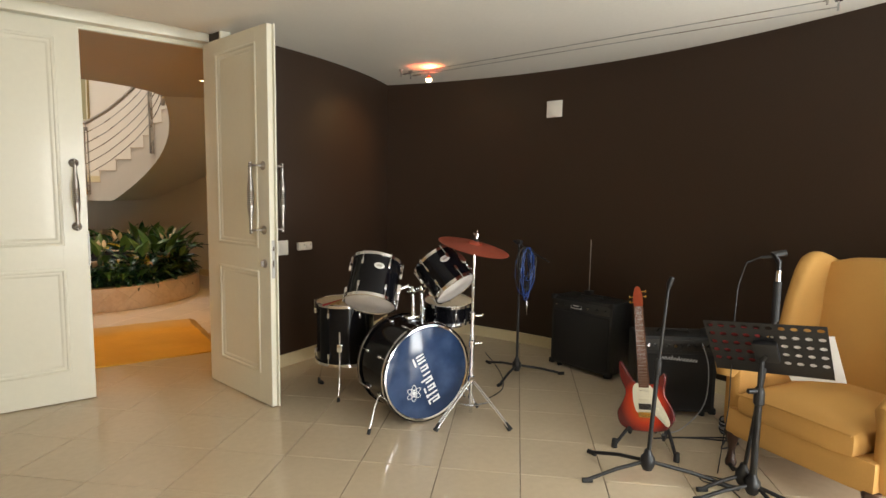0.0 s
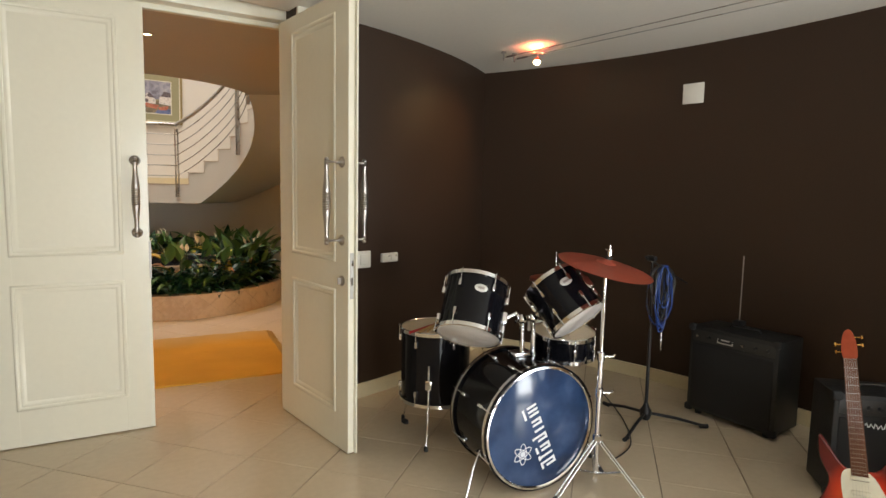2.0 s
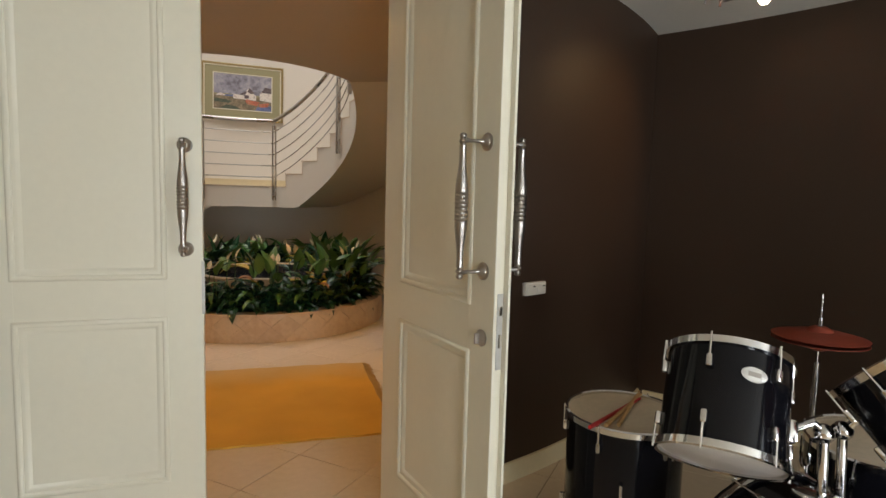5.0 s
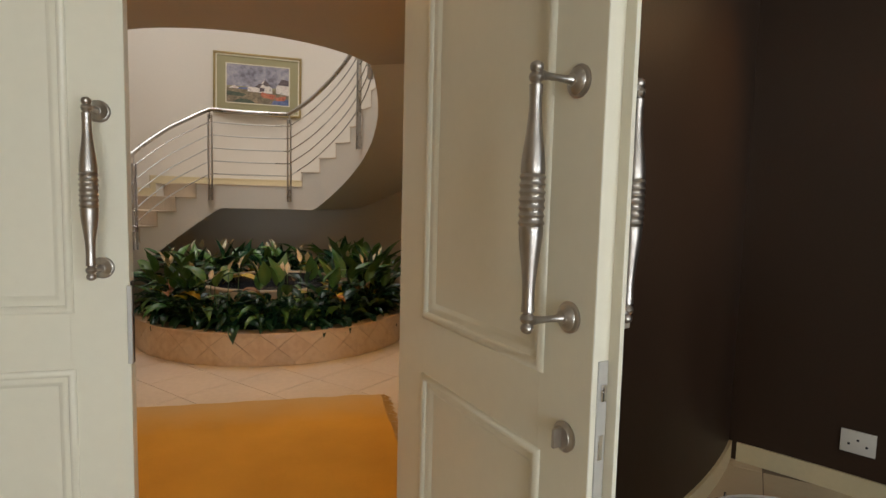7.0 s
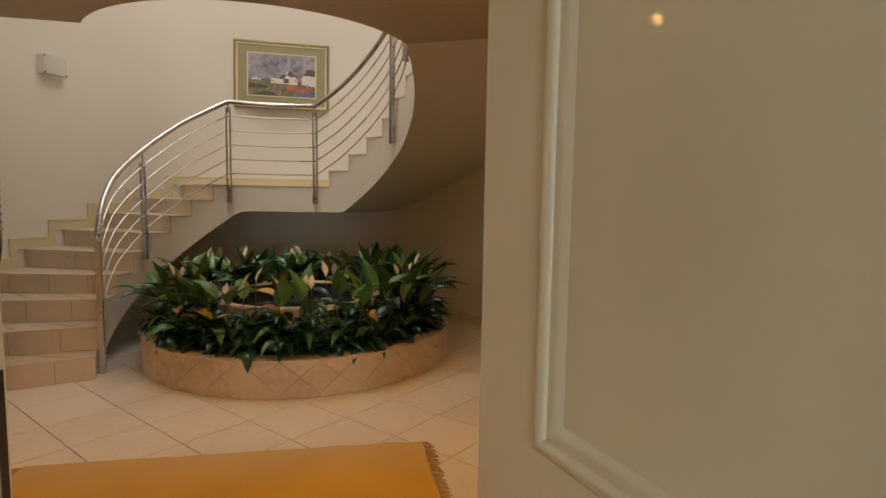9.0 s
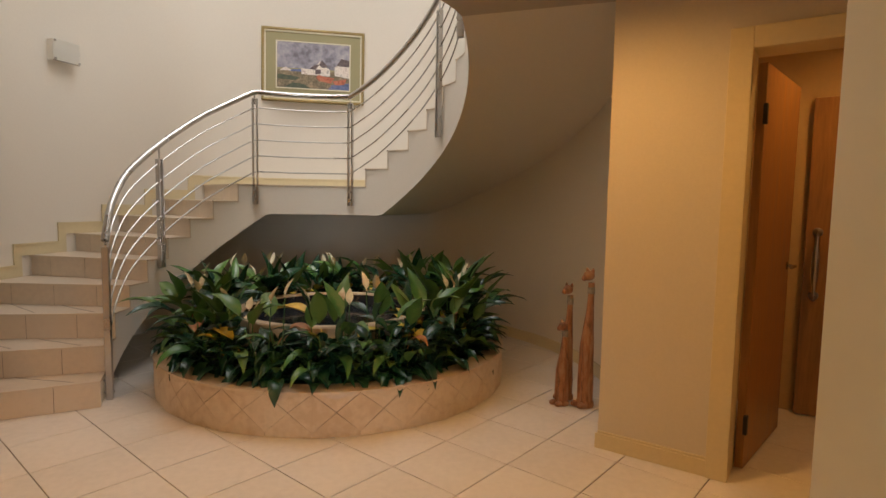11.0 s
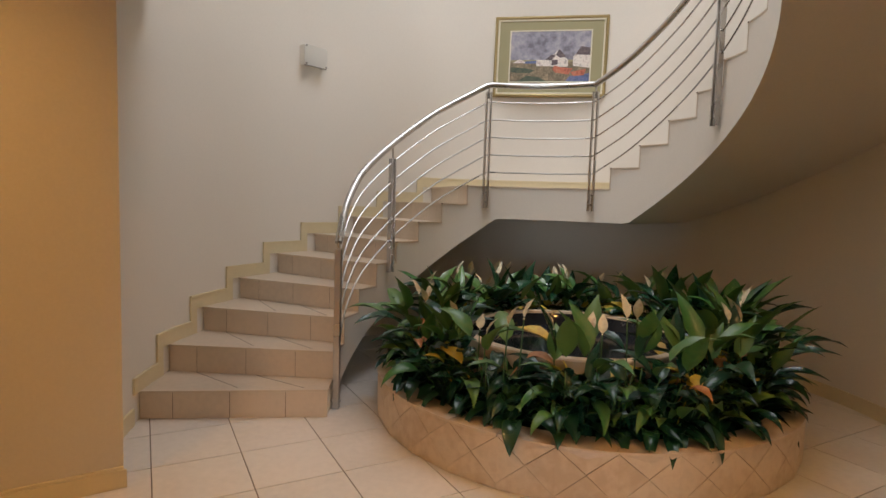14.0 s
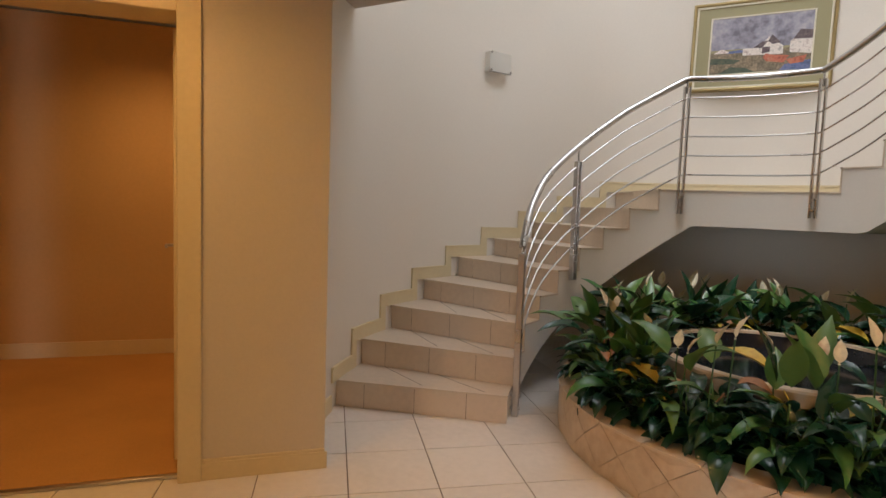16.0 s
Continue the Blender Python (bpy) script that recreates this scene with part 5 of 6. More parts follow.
hh = tagged(anchor("hi_hat_stand", 3.33, 3.72, 0), "pair of red-brown hi-hat cymbals on a chrome stand", "cymbal stand", "drum kit")
part("tube", rod((0, 0, 0.04), (0, 0, 0.80), 0.011), M_CHROME, hh)
part("pull_rod", rod((0, 0, 0.78), (0, 0, 1.07), 0.0035), M_CHROME, hh)
part("cymbal", moved(cymbal(0.165), pose(0, 0, 0.915)), M_CYM, hh, "red-brown top hi-hat cymbal")
part("cymbal", moved(cymbal(0.165), pose(0, 0, 0.875, 180)), M_CYM, hh, "red-brown bottom hi-hat cymbal")
part("clutch", rod((0, 0, 0.92), (0, 0, 0.975), 0.009), M_CHROME, hh)
for a in (20, 140, 260):
    part("leg", rod((0, 0, 0.30), (0.25 * math.cos(radians(a)), 0.25 * math.sin(radians(a)), 0.008), 0.006), M_CHROME, hh)


# ---- microphone stands ----
M_POLE = mat("black_powder_coat", (0.010, 0.010, 0.011), 0.42, vary=0.2, bump=0.05)
M_CABLEB = mat("blue_cable", (0.012, 0.05, 0.22), 0.45, vary=0.3, bump=0)
M_CABLEK = mat("black_cable", (0.010, 0.010, 0.010), 0.5, vary=0.2, bump=0)


def tripod(thing, feet, hub_z=0.085):
    part("hub", moved(lathe([(0, -0.045), (0.022, -0.045), (0.03, -0.03), (0.036, -0.01), (0.034, 0.02), (0.022, 0.035), (0.014, 0.06), (0, 0.06)], 18), pose(0, 0, hub_z)), M_POLE, thing)
    for dx, dy in feet:
        leg = part("leg", tube([(0, 0, hub_z), (dx * 0.5, dy * 0.5, hub_z * 0.55 + 0.01), (dx, dy, 0.012)], 0.0095, 10), M_POLE, thing)
        d = Vector((dx, dy, 0)).normalized()
        part("rubber_foot", moved(tube([(0, 0, 0), tuple(d * 0.05)], 0.0125, 10), pose(dx - d.x * 0.035, dy - d.y * 0.035, 0.0135)), M_RUBBER, leg)


ms = tagged(anchor("microphone_stand", 3.75, 3.31, 0), "black microphone stand hung with a coil of blue cable", "microphone stand", "microphone stands")
tripod(ms, ((-0.29, -0.11), (0.31, -0.20), (0.02, 0.36)))
part("pole", rod((0, 0, 0.08), (0, 0, 0.62), 0.0105), M_POLE, ms)
part("upper_pole", rod((0, 0, 0.60), (0.005, 0.02, 1.06), 0.008), M_POLE, ms)
part("boom", rod((-0.06, 0.02, 1.07), (0.45, 0.1, 0.86), 0.006), M_POLE, ms)
part("boom_joint", moved(lathe([(0, -0.03), (0.016, -0.03), (0.02, 0.0), (0.016, 0.03), (0, 0.03)], 14), pose(0.0, 0.02, 1.055, 90)), M_POLE, ms)
coil = tagged(anchor("cable_coil"), "coil of blue audio cable hung on the stand", "cable")
rc = random.Random(3)
for k in range(14):
    w, h = rc.uniform(0.04, 0.105), rc.uniform(0.11, 0.215)
    ph = rc.uniform(-1.0, 1.0)
    loop = [(3.765 + w * math.sin(t) * math.cos(ph) + rc.uniform(-0.007, 0.007), 3.285 - w * math.sin(t) * math.sin(ph) * 0.6 - 0.012 - 0.003 * k, 1.01 - h * (1 - math.cos(t)) / 1.0 + 0.01) for t in [2 * math.pi * i / 26 for i in range(26)]]
    part("cable_loop", tube(loop, 0.0042, 6, closed=True), M_CABLEB if k % 2 else M_CABLEK, coil)
part("plug", join(rod((3.80, 3.27, 0.60), (3.797, 3.265, 0.53), 0.008), rod((3.797, 3.265, 0.54), (3.796, 3.262, 0.49), 0.0035)), M_CHROME, coil, "chrome jack plug")

mg = tagged(anchor("microphone_stand", 3.12, 1.76, 0), "straight black microphone stand before the guitar", "microphone stand", "microphone stands")
tripod(mg, ((-0.25, 0.18), (0.29, -0.30), (0.02, 0.36)), 0.115)
part("pole", rod((0, 0, 0.10), (0.012, -0.02, 0.60), 0.0105), M_POLE, mg)
part("upper_pole", rod((0.012, -0.02, 0.58), (0.026, -0.042, 1.0), 0.0075), M_POLE, mg)
part("clutch", moved(lathe([(0.011, -0.04), (0.015, -0.03), (0.015, 0.03), (0.010, 0.04)], 14), pose(0.012, -0.02, 0.60)), M_RUBBER, mg)
part("clip", tube([(0.026, -0.042, 0.99), (0.028, -0.045, 1.01), (0.034, -0.054, 1.045)], [0.009, 0.014, 0.011], 12), M_POLE, mg)

mm = tagged(anchor("microphone_stand", 3.425, 1.436, 0), "black boom microphone stand before the armchair", "microphone stand", "microphone stands")
tripod(mm, ((-0.17, 0.12), (-0.06, -0.20), (0.16, 0.06)))
TOP = Vector((0.075, -0.058, 0))
part("pole", rod((0, 0, 0.08), TOP + Vector((0, 0, 0.86)), 0.0105), M_POLE, mm)
part("grip_clutch", rod(TOP + Vector((0, 0, 0.85)), TOP + Vector((0, 0, 1.04)), 0.0175, 14), M_RUBBER, mm)
part("collar", rod(TOP + Vector((0, 0, 1.04)), TOP + Vector((0.001, 0, 1.09)), 0.0125), M_CHROME, mm, "bright steel collar")
part("upper_pole", rod(TOP + Vector((0.001, 0, 1.08)), TOP + Vector((0.002, 0, 1.14)), 0.009), M_POLE, mm)
part("clip", tube([TOP + Vector(p) for p in ((0.002, 0, 1.13), (-0.01, 0.02, 1.165), (0.02, -0.02, 1.175))], [0.014, 0.02, 0.016], 12), M_POLE, mm)
part("boom", rod(TOP + Vector((0.0, 0.01, 1.155)), TOP + Vector((-0.03, 0.07, 1.148)), 0.007), M_POLE, mm)
part("hanging_cable", tube([TOP + Vector(p) for p in ((-0.03, 0.07, 1.148), (-0.06, 0.12, 1.12), (-0.075, 0.145, 1.0), (-0.075, 0.15, 0.85), (-0.07, 0.15, 0.4), (-0.03, 0.2, 0.02))], 0.003, 6), M_CABLEK, mm)

# ---- music stand ----
mu = tagged(anchor("music_stand", 3.40, 1.38, 0), "black perforated orchestra music stand holding loose sheets", "music stand")
tripod(mu, ((-0.24, 0.14), (0.05, -0.30), (0.22, 0.20)), 0.07)
part("pole", rod((0, 0, 0.07), (0, 0, 0.46), 0.016, 14), M_POLE, mu)
part("upper_pole", rod((0, 0, 0.44), (0, 0, 0.70), 0.012, 14), M_POLE, mu)
part("clutch", moved(lathe([(0.016, -0.04), (0.024, -0.03), (0.024, 0.02), (0.018, 0.045), (0.012, 0.05)], 16), pose(0, 0, 0.50)), M_POLE, mu)
part("knob", rod((0.0, 0.0, 0.53), (-0.05, 0.03, 0.53), 0.012), M_POLE, mu)
DW, DH = 0.245, 0.168
wv = Vector((0.202, -0.963, 0.10)).normalized()
dv = Vector((0.60, -0.028, -0.80)).normalized()
dv = (dv - wv * dv.dot(wv)).normalized()
nv = wv.cross(dv).normalized()
DESK = Matrix.Translation((-0.005, -0.02, 0.735)) @ Matrix((wv, dv, nv)).transposed().to_4x4()
# desk sheet with punched holes
bm = bmesh.new()
cols, rows_ = 10, 6
hw, hh2 = 2 * DW / cols, 2 * DH / rows_
for i in range(cols):
    for j in range(rows_):
        cx, cy2 = -DW + hw * (i + 0.5), -DH + hh2 * (j + 0.5)
        corner = [(cx - hw / 2, cy2 - hh2 / 2), (cx + hw / 2, cy2 - hh2 / 2), (cx + hw / 2, cy2 + hh2 / 2), (cx - hw / 2, cy2 + hh2 / 2)]
        solid = (i in (4, 5) and j in (2, 3, 4)) or j == 5
        if solid:
            bm.faces.new([bm.verts.new((x, y, 0)) for x, y in corner])
            continue
        rr = 0.0145
        inner = [bm.verts.new((cx + rr * math.cos(2 * math.pi * (k + 0.5) / 16 + math.pi), cy2 + rr * 0.8 * math.sin(2 * math.pi * (k + 0.5) / 16 + math.pi), 0)) for k in range(16)]
        cv = [bm.verts.new((x, y, 0)) for x, y in corner]
        for s in range(4):
            seg = [inner[(s * 4 + k) % 16] for k in range(4)]
            bm.faces.new([cv[s], cv[(s + 1) % 4]] + [inner[(s * 4 + 4 + 0) % 16]] + seg[::-1])
bmesh.ops.remove_doubles(bm, verts=bm.verts, dist=0.0003)
ext = bmesh.ops.extrude_face_region(bm, geom=bm.faces[:])
for v in ext["geom"]:
    if isinstance(v, bmesh.types.BMVert):
        v.co.z += 0.002
part("desk", moved(bm, DESK), M_POLE, mu, "perforated black metal desk", smooth=False)
S = 1 if nv.x > 0 else -1
part("lip", moved(join(box(-DW, DH - 0.002, min(0, S * 0.05), DW, DH + 0.001, max(0, S * 0.05)), box(-DW, DH - 0.03, S * 0.048, DW, DH, S * 0.05)), DESK), M_POLE, mu, smooth=False)
part("bracket", moved(box(-0.05, -0.06, -S * 0.001, 0.05, 0.06, -S * 0.03, 0.006), DESK), M_POLE, mu)
part("swivel", rod((0, 0, 0.68), tuple(DESK @ Vector((0, 0.01, -S * 0.02))), 0.014, 12), M_POLE, mu)
M_PAPER = mat("white_paper", (0.74, 0.73, 0.72), 0.8, vary=0.03, bump=0.05)
M_REDPAPER = mat("red_printed_cover", (0.5, 0.05, 0.06), 0.6, vary=0.15)
for k, (ox, oy, rot, m, name) in enumerate(((0.170, 0.060, -4, M_PAPER, "sheet"), (0.150, 0.065, -9, M_PAPER, "sheet"), (-0.13, 0.035, 2, M_REDPAPER, "booklet"))):
    sheet = moved(box(-0.105, -0.148, 0, 0.105, 0.148, 0.0016), DESK @ Matrix.Translation((ox, oy - 0.012, S * (0.006 + 0.004 * k))) @ Matrix.Rotation(radians(rot), 4, "Z") @ Matrix.Diagonal((1, 1, S, 1)))
    sh = part(name, sheet, m, None, smooth=False)
    sh.matrix_basis = mu.matrix_basis
    tagged(sh, "loose white music sheet on the music stand" if m is M_PAPER else "red-covered song booklet on the music stand", "sheet music", "papers on the music stand")

# ---- amplifiers ----
M_GRILLE = mat("black_grille_cloth", (0.012, 0.011, 0.011), 0.85, vary=0.35, grain=350, bump=0.5)
M_TOLEX = mat("black_tolex", (0.010, 0.010, 0.010), 0.5, vary=0.3, grain=260, bump=0.5)
M_PANEL = mat("grey_control_panel", (0.05, 0.048, 0.046), 0.4, metal=0.5, vary=0.1)


def amplifier(name, label, w, h, d, knobs, base):
    """A guitar amplifier: front looks along -y."""
    a = tagged(anchor(name), label, "amplifier", "amplifiers")
    part("cabinet", box(-w / 2, 0, base, w / 2, d, base + h, 0.012), M_TOLEX, a)
    part("grille", box(-w / 2 + 0.025, -0.006, base + 0.025, w / 2 - 0.025, 0.004, base + h - 0.115, 0.003), M_GRILLE, a, "black grille cloth")
    part("control_panel", box(-w / 2 + 0.02, -0.003, base + h - 0.095, w / 2 - 0.02, 0.006, base + h - 0.025, 0.002), M_PANEL, a)
    for i in range(knobs):
        x = -w / 2 + 0.06 + (w - 0.12) * i / (knobs - 1)
        part("knob", moved(lathe([(0, 0), (0.011, 0), (0.009, 0.016), (0, 0.017)], 14), axis_to((x, -0.002, base + h - 0.06), (x, -1, base + h - 0.06))), M_BLACK if i % 4 else M_CHROME, a)
    part("handle", tube([(-0.10, d / 2, base + h), (-0.09, d / 2, base + h + 0.018), (0.09, d / 2, base + h + 0.018), (0.10, d / 2, base + h)], 0.009, 8, flat=0.6), M_RUBBER, a)
    for x in (-1, 1):
        for y in (0.05, d - 0.05):
            part("foot", moved(lathe([(0, 0), (0.02, 0), (0.022, base), (0, base)], 12), pose(x * (w / 2 - 0.06), y, 0)), M_RUBBER, a)
        for z in (base + 0.012, base + h - 0.012):
            part("corner_cap", moved(box(-0.022, -0.022, -0.022, 0.022, 0.022, 0.022, 0.01), pose(x * (w / 2 - 0.012), 0.012, z)), M_RUBBER, a)
    return a


amp1 = amplifier("guitar_amplifier", "large black combo amplifier against the brown wall", 0.56, 0.565, 0.30, 7, 0.03)
amp1.matrix_basis = pose(4.215, 3.075, 0, 0, 0, -85)
part("badge", box(-0.09, -0.012, 0.515, 0.01, -0.004, 0.543, 0.002, 1), M_BADGE, amp1, "small silver badge plate")
part("badge_bar", box(-0.08, -0.0135, 0.523, 0.0, -0.0115, 0.535), M_BLACK, amp1)
ant = tagged(anchor("antenna", 4.47, 3.20, 0.615), "thin telescopic antenna standing on the amplifier", "antenna")
part("base", box(-0.03, -0.03, -0.02, 0.03, 0.03, 0.012, 0.005), M_BLACK, ant)
part("mast", tube([(0, 0, 0.01), (0, 0, 0.24), (0.0, 0, 0.44)], [0.004, 0.0035, 0.004], 8), M_STEEL, ant)
amp2 = amplifier("guitar_amplifier", "black combo amplifier with white script lettering behind the guitar", 0.50, 0.50, 0.24, 10, 0.035)
amp2.matrix_basis = pose(4.01, 2.13, 0, 0, 0, -41.5)
# the maker's script is drawn as a plain white wavy stroke
script = tube([(-0.12 + 0.24 * i / 40, -0.008, 0.395 + 0.011 * math.sin(i * 1.9) * (1 if i % 7 else 1.9) - 0.0004 * i) for i in range(41)], 0.0028, 5)
part("script_mark", script, M_WHITEINK, amp2, "white script-like mark")
ped = tagged(anchor("effects_pedal", 4.25, 2.05, 0.537), "small black device with a blue light on the amplifier", "device")
part("case", box(-0.06, -0.04, 0, 0.06, 0.04, 0.035, 0.006), M_BLACK, ped)
part("indicator", box(-0.055, -0.043, 0.012, -0.015, -0.039, 0.022, 0.002, 1), glow("blue_indicator", (0.05, 0.25, 1.0), 6), ped, "lit blue indicator")

# ---- electric guitar on its stand ----
M_BURST = mat("red_sunburst_lacquer", (0.42, 0.035, 0.012), 0.12, vary=0.3, bump=0.0, coat=0.6)
bn = M_BURST.node_tree
oc = bn.nodes.new("ShaderNodeTexCoord")
om = bn.nodes.new("ShaderNodeMapping")
om.inputs["Location"].default_value, om.inputs["Scale"].default_value = (0.0, -0.85, 0.0), (7.0, 6.0, 0.0)
bn.links.new(oc.outputs["Object"], om.inputs[0])
ol = bn.nodes.new("ShaderNodeVectorMath")
ol.operation = "LENGTH"
bn.links.new(om.outputs[0], ol.inputs[0])
bn.links.new(ramp(bn, ol.outputs["Value"], [(0.15, (0.72, 0.13, 0.02)), (0.6, (0.50, 0.035, 0.012)), (0.95, (0.10, 0.006, 0.008))]), bn.nodes["Principled BSDF"].inputs["Base Color"])
M_GUARD = mat("ivory_pickguard", (0.70, 0.66, 0.52), 0.35, vary=0.05)
M_ROSEW = mat("rosewood", (0.10, 0.040, 0.020), 0.7, spec=0.2, vary=0.3, grain=20, stretch=(8, 8, 1))
M_MAPLE = mat("red_stained_headstock", (0.26, 0.045, 0.02), 0.25, vary=0.2)
M_GOLD = mat("gold_hardware", (0.75, 0.48, 0.15), 0.25, metal=1.0, vary=0.1)
gt = tagged(anchor("electric_guitar"), "red sunburst electric guitar with an ivory pickguard on a floor stand", "guitar")
GB, GH = Vector((3.447, 1.968, 0.108)), Vector((3.532, 2.141, 0.935))
gup = (GH - GB).normalized()
gface = Vector((-0.93, -0.36, 0.18))
gface = (gface - gup * gface.dot(gup)).normalized()
gx = gface.cross(gup) * -1
GM = Matrix((gx, gup, gx.cross(gup))).transposed().to_4x4()
gt.matrix_basis = Matrix.Translation(GB) @ GM
SG = 1 if gx.cross(gup).dot(gface) > 0 else -1


def smooth_loop(points, n=5):
    out = []
    k = len(points)
    for i in range(k):
        p0, p1, p2, p3 = (Vector(points[(i + j) % k]) for j in (-1, 0, 1, 2))
        for s in range(n):
            t = s / n
            out.append(0.5 * ((2 * p1) + (p2 - p0) * t + (2 * p0 - 5 * p1 + 4 * p2 - p3) * t * t + (3 * p1 - p0 - 3 * p2 + p3) * t ** 3))
    return out


outline = smooth_loop([(0, 0, 0), (0.10, 0.012, 0), (0.15, 0.07, 0), (0.145, 0.13, 0), (0.112, 0.195, 0), (0.112, 0.24, 0), (0.122, 0.300, 0), (0.104, 0.322, 0), (0.06, 0.272, 0), (0.03, 0.262, 0), (-0.03, 0.262, 0), (-0.062, 0.290, 0), (-0.105, 0.365, 0), (-0.128, 0.385, 0), (-0.130, 0.300, 0), (-0.105, 0.22, 0), (-0.125, 0.16, 0), (-0.158, 0.10, 0), (-0.145, 0.035, 0), (-0.09, 0.005, 0)])
bb = prism([(p.x, p.y) for p in outline], -0.02, 0.02)
bmesh.ops.bevel(bb, geom=[e for e in bb.edges if abs(e.verts[0].co.z - e.verts[1].co.z) < 1e-6], offset=0.008, segments=3, profile=0.5, affect="EDGES")
part("body", bb, M_BURST, gt, "red sunburst lacquered body")
guard = smooth_loop([(-0.05, 0.26, 0), (0.035, 0.255, 0), (0.085, 0.16, 0), (0.125, 0.065, 0), (0.11, 0.035, 0), (0.06, 0.085, 0), (0.035, 0.10, 0), (-0.04, 0.10, 0), (-0.062, 0.17, 0)])
part("pickguard", prism([(p.x, p.y) for p in guard], SG * 0.0195, SG * 0.0225), M_GUARD, gt, "ivory pickguard", smooth=False)
for y in (0.235, 0.18):
    part("pickup", box(-0.032, y - 0.008, SG * 0.022, 0.032, y + 0.008, SG * 0.028, 0.004), M_GUARD, gt)
part("pickup", box(-0.034, 0.122, SG * 0.022, 0.034, 0.155, SG * 0.029, 0.003), M_BLACK, gt)
part("bridge", box(-0.038, 0.078, SG * 0.02, 0.038, 0.108, SG * 0.032, 0.003), M_GOLD, gt, "gold bridge")
for x, y in ((0.065, 0.125), (0.085, 0.09), (0.10, 0.06)):
    part("control_knob", moved(lathe([(0, 0), (0.009, 0), (0.008, 0.012), (0, 0.013)], 12), axis_to((x, y, SG * 0.022), (x, y, SG))), M_GUARD, gt)
neck = prism([(-0.028, 0.225), (0.028, 0.225), (0.0215, 0.70), (-0.0215, 0.70)], -0.004 * SG, 0.024 * SG)
part("neck", neck, M_ROSEW, gt, "dark rosewood neck", smooth=False)
for i in range(20):
    y = 0.70 - 0.47 * (1 - 2 ** (-(i + 1) / 12)) / (1 - 2 ** (-21 / 12))
    part("fret", box(-0.0235, y - 0.0007, SG * 0.0235, 0.0235, y + 0.0007, SG * 0.0248), M_PEWTER, gt, smooth=False)
headst = smooth_loop([(-0.02, 0.70, 0), (0.02, 0.70, 0), (0.027, 0.725, 0), (0.024, 0.775, 0), (0.008, 0.815, 0), (-0.014, 0.805, 0), (-0.026, 0.75, 0)])
part("headstock", prism([(p.x, p.y) for p in headst], 0.0, 0.014 * SG), M_MAPLE, gt)
for k in range(6):
    s = -1 if k % 3 == 0 or k == 4 else 1
    y = 0.725 + 0.030 * (k % 3)
    part("tuner", join(rod((s * 0.02, y, 0.006 * SG), (s * 0.042, y, 0.004 * SG), 0.003), moved(lathe([(0, -0.004), (0.009, -0.003), (0.009, 0.003), (0, 0.004)], 10), pose(s * 0.045, y, 0.004 * SG, 0, 90, 0))), M_GOLD, gt)
for k in range(6):
    x0, x1 = -0.026 + 0.0104 * k, -0.017 + 0.0068 * k
    part("string", rod((x0, 0.09, SG * 0.033), (x1, 0.70, SG * 0.0275), 0.00025, 4), M_PEWTER, gt)
gs = tagged(anchor("guitar_stand"), "low black folding floor stand under the guitar", "guitar stand")
gxw = Vector((gx.x, gx.y, 0)).normalized()
gfw = Vector((gface.x, gface.y, 0)).normalized()
c0 = Vector((3.47, 1.975, 0))
for s in (-1, 1):
    foot = c0 + gxw * s * 0.165 + gfw * 0.09
    cradle = c0 + gxw * s * 0.09 + Vector((0, 0, 0.11)) + gfw * 0.015
    lg = part("leg", tube([c0 - gfw * 0.03 + Vector((0, 0, 0.30)), cradle - gfw * 0.06 + Vector((0, 0, 0.02)), foot + Vector((0, 0, 0.012))], 0.0095, 10), M_POLE, gs)
    part("cradle_arm", tube([cradle - gfw * 0.06, cradle + gfw * 0.05 - Vector((0, 0, 0.012)), cradle + gfw * 0.065 + Vector((0, 0, 0.02))], 0.011, 10), M_RUBBER, gs)
    part("rubber_foot", moved(lathe([(0, 0), (0.017, 0), (0.014, 0.05), (0, 0.052)], 12), Matrix.Translation(foot)), M_RUBBER, lg)
part("rear_leg", rod(c0 - gfw * 0.03 + Vector((0, 0, 0.30)), c0 - gfw * 0.22 + Vector((0, 0, 0.01)), 0.009), M_POLE, gs)

# ---- wing armchair ----
M_CLOTH = mat("golden_tan_upholstery", (0.50, 0.27, 0.075), 0.85, vary=0.10, grain=240, large=3.5, bump=0.35)
M_WOOD = mat("dark_turned_wood", (0.045, 0.02, 0.012), 0.3, vary=0.3, grain=12, stretch=(6, 6, 1))


def soft_box(x0, y0, z0, x1, y1, z1, r, puff=0.0):
    bm = box(x0, y0, z0, x1, y1, z1)
    bmesh.ops.subdivide_edges(bm, edges=bm.edges[:], cuts=5, use_grid_fill=True)
    c = Vector(((x0 + x1) / 2, (y0 + y1) / 2, (z0 + z1) / 2))
    h = Vector(((x1 - x0) / 2, (y1 - y0) / 2, (z1 - z0) / 2))
    for v in bm.verts:
        d = v.co - c
        q = Vector([max(-(h[i] - r), min(h[i] - r, d[i])) for i in range(3)])
        e = d - q
        if e.length > 1e-6:
            e = e.normalized() * r
        u = [d[i] / h[i] for i in range(3)]
        v.co = c + q + e
        if puff:
            v.co.z += puff * (1 - u[0] ** 2) * (1 - u[1] ** 2) * (1 if u[2] > 0 else -0.3)
    return bm


ch = tagged(anchor("wing_armchair"), "tan upholstered wing armchair on dark cabriole legs", "armchair")
ch.matrix_basis = pose(3.945, 1.205, 0, 0, 0, -12) @ pose(0, 0, 0, 0, 0, 180)
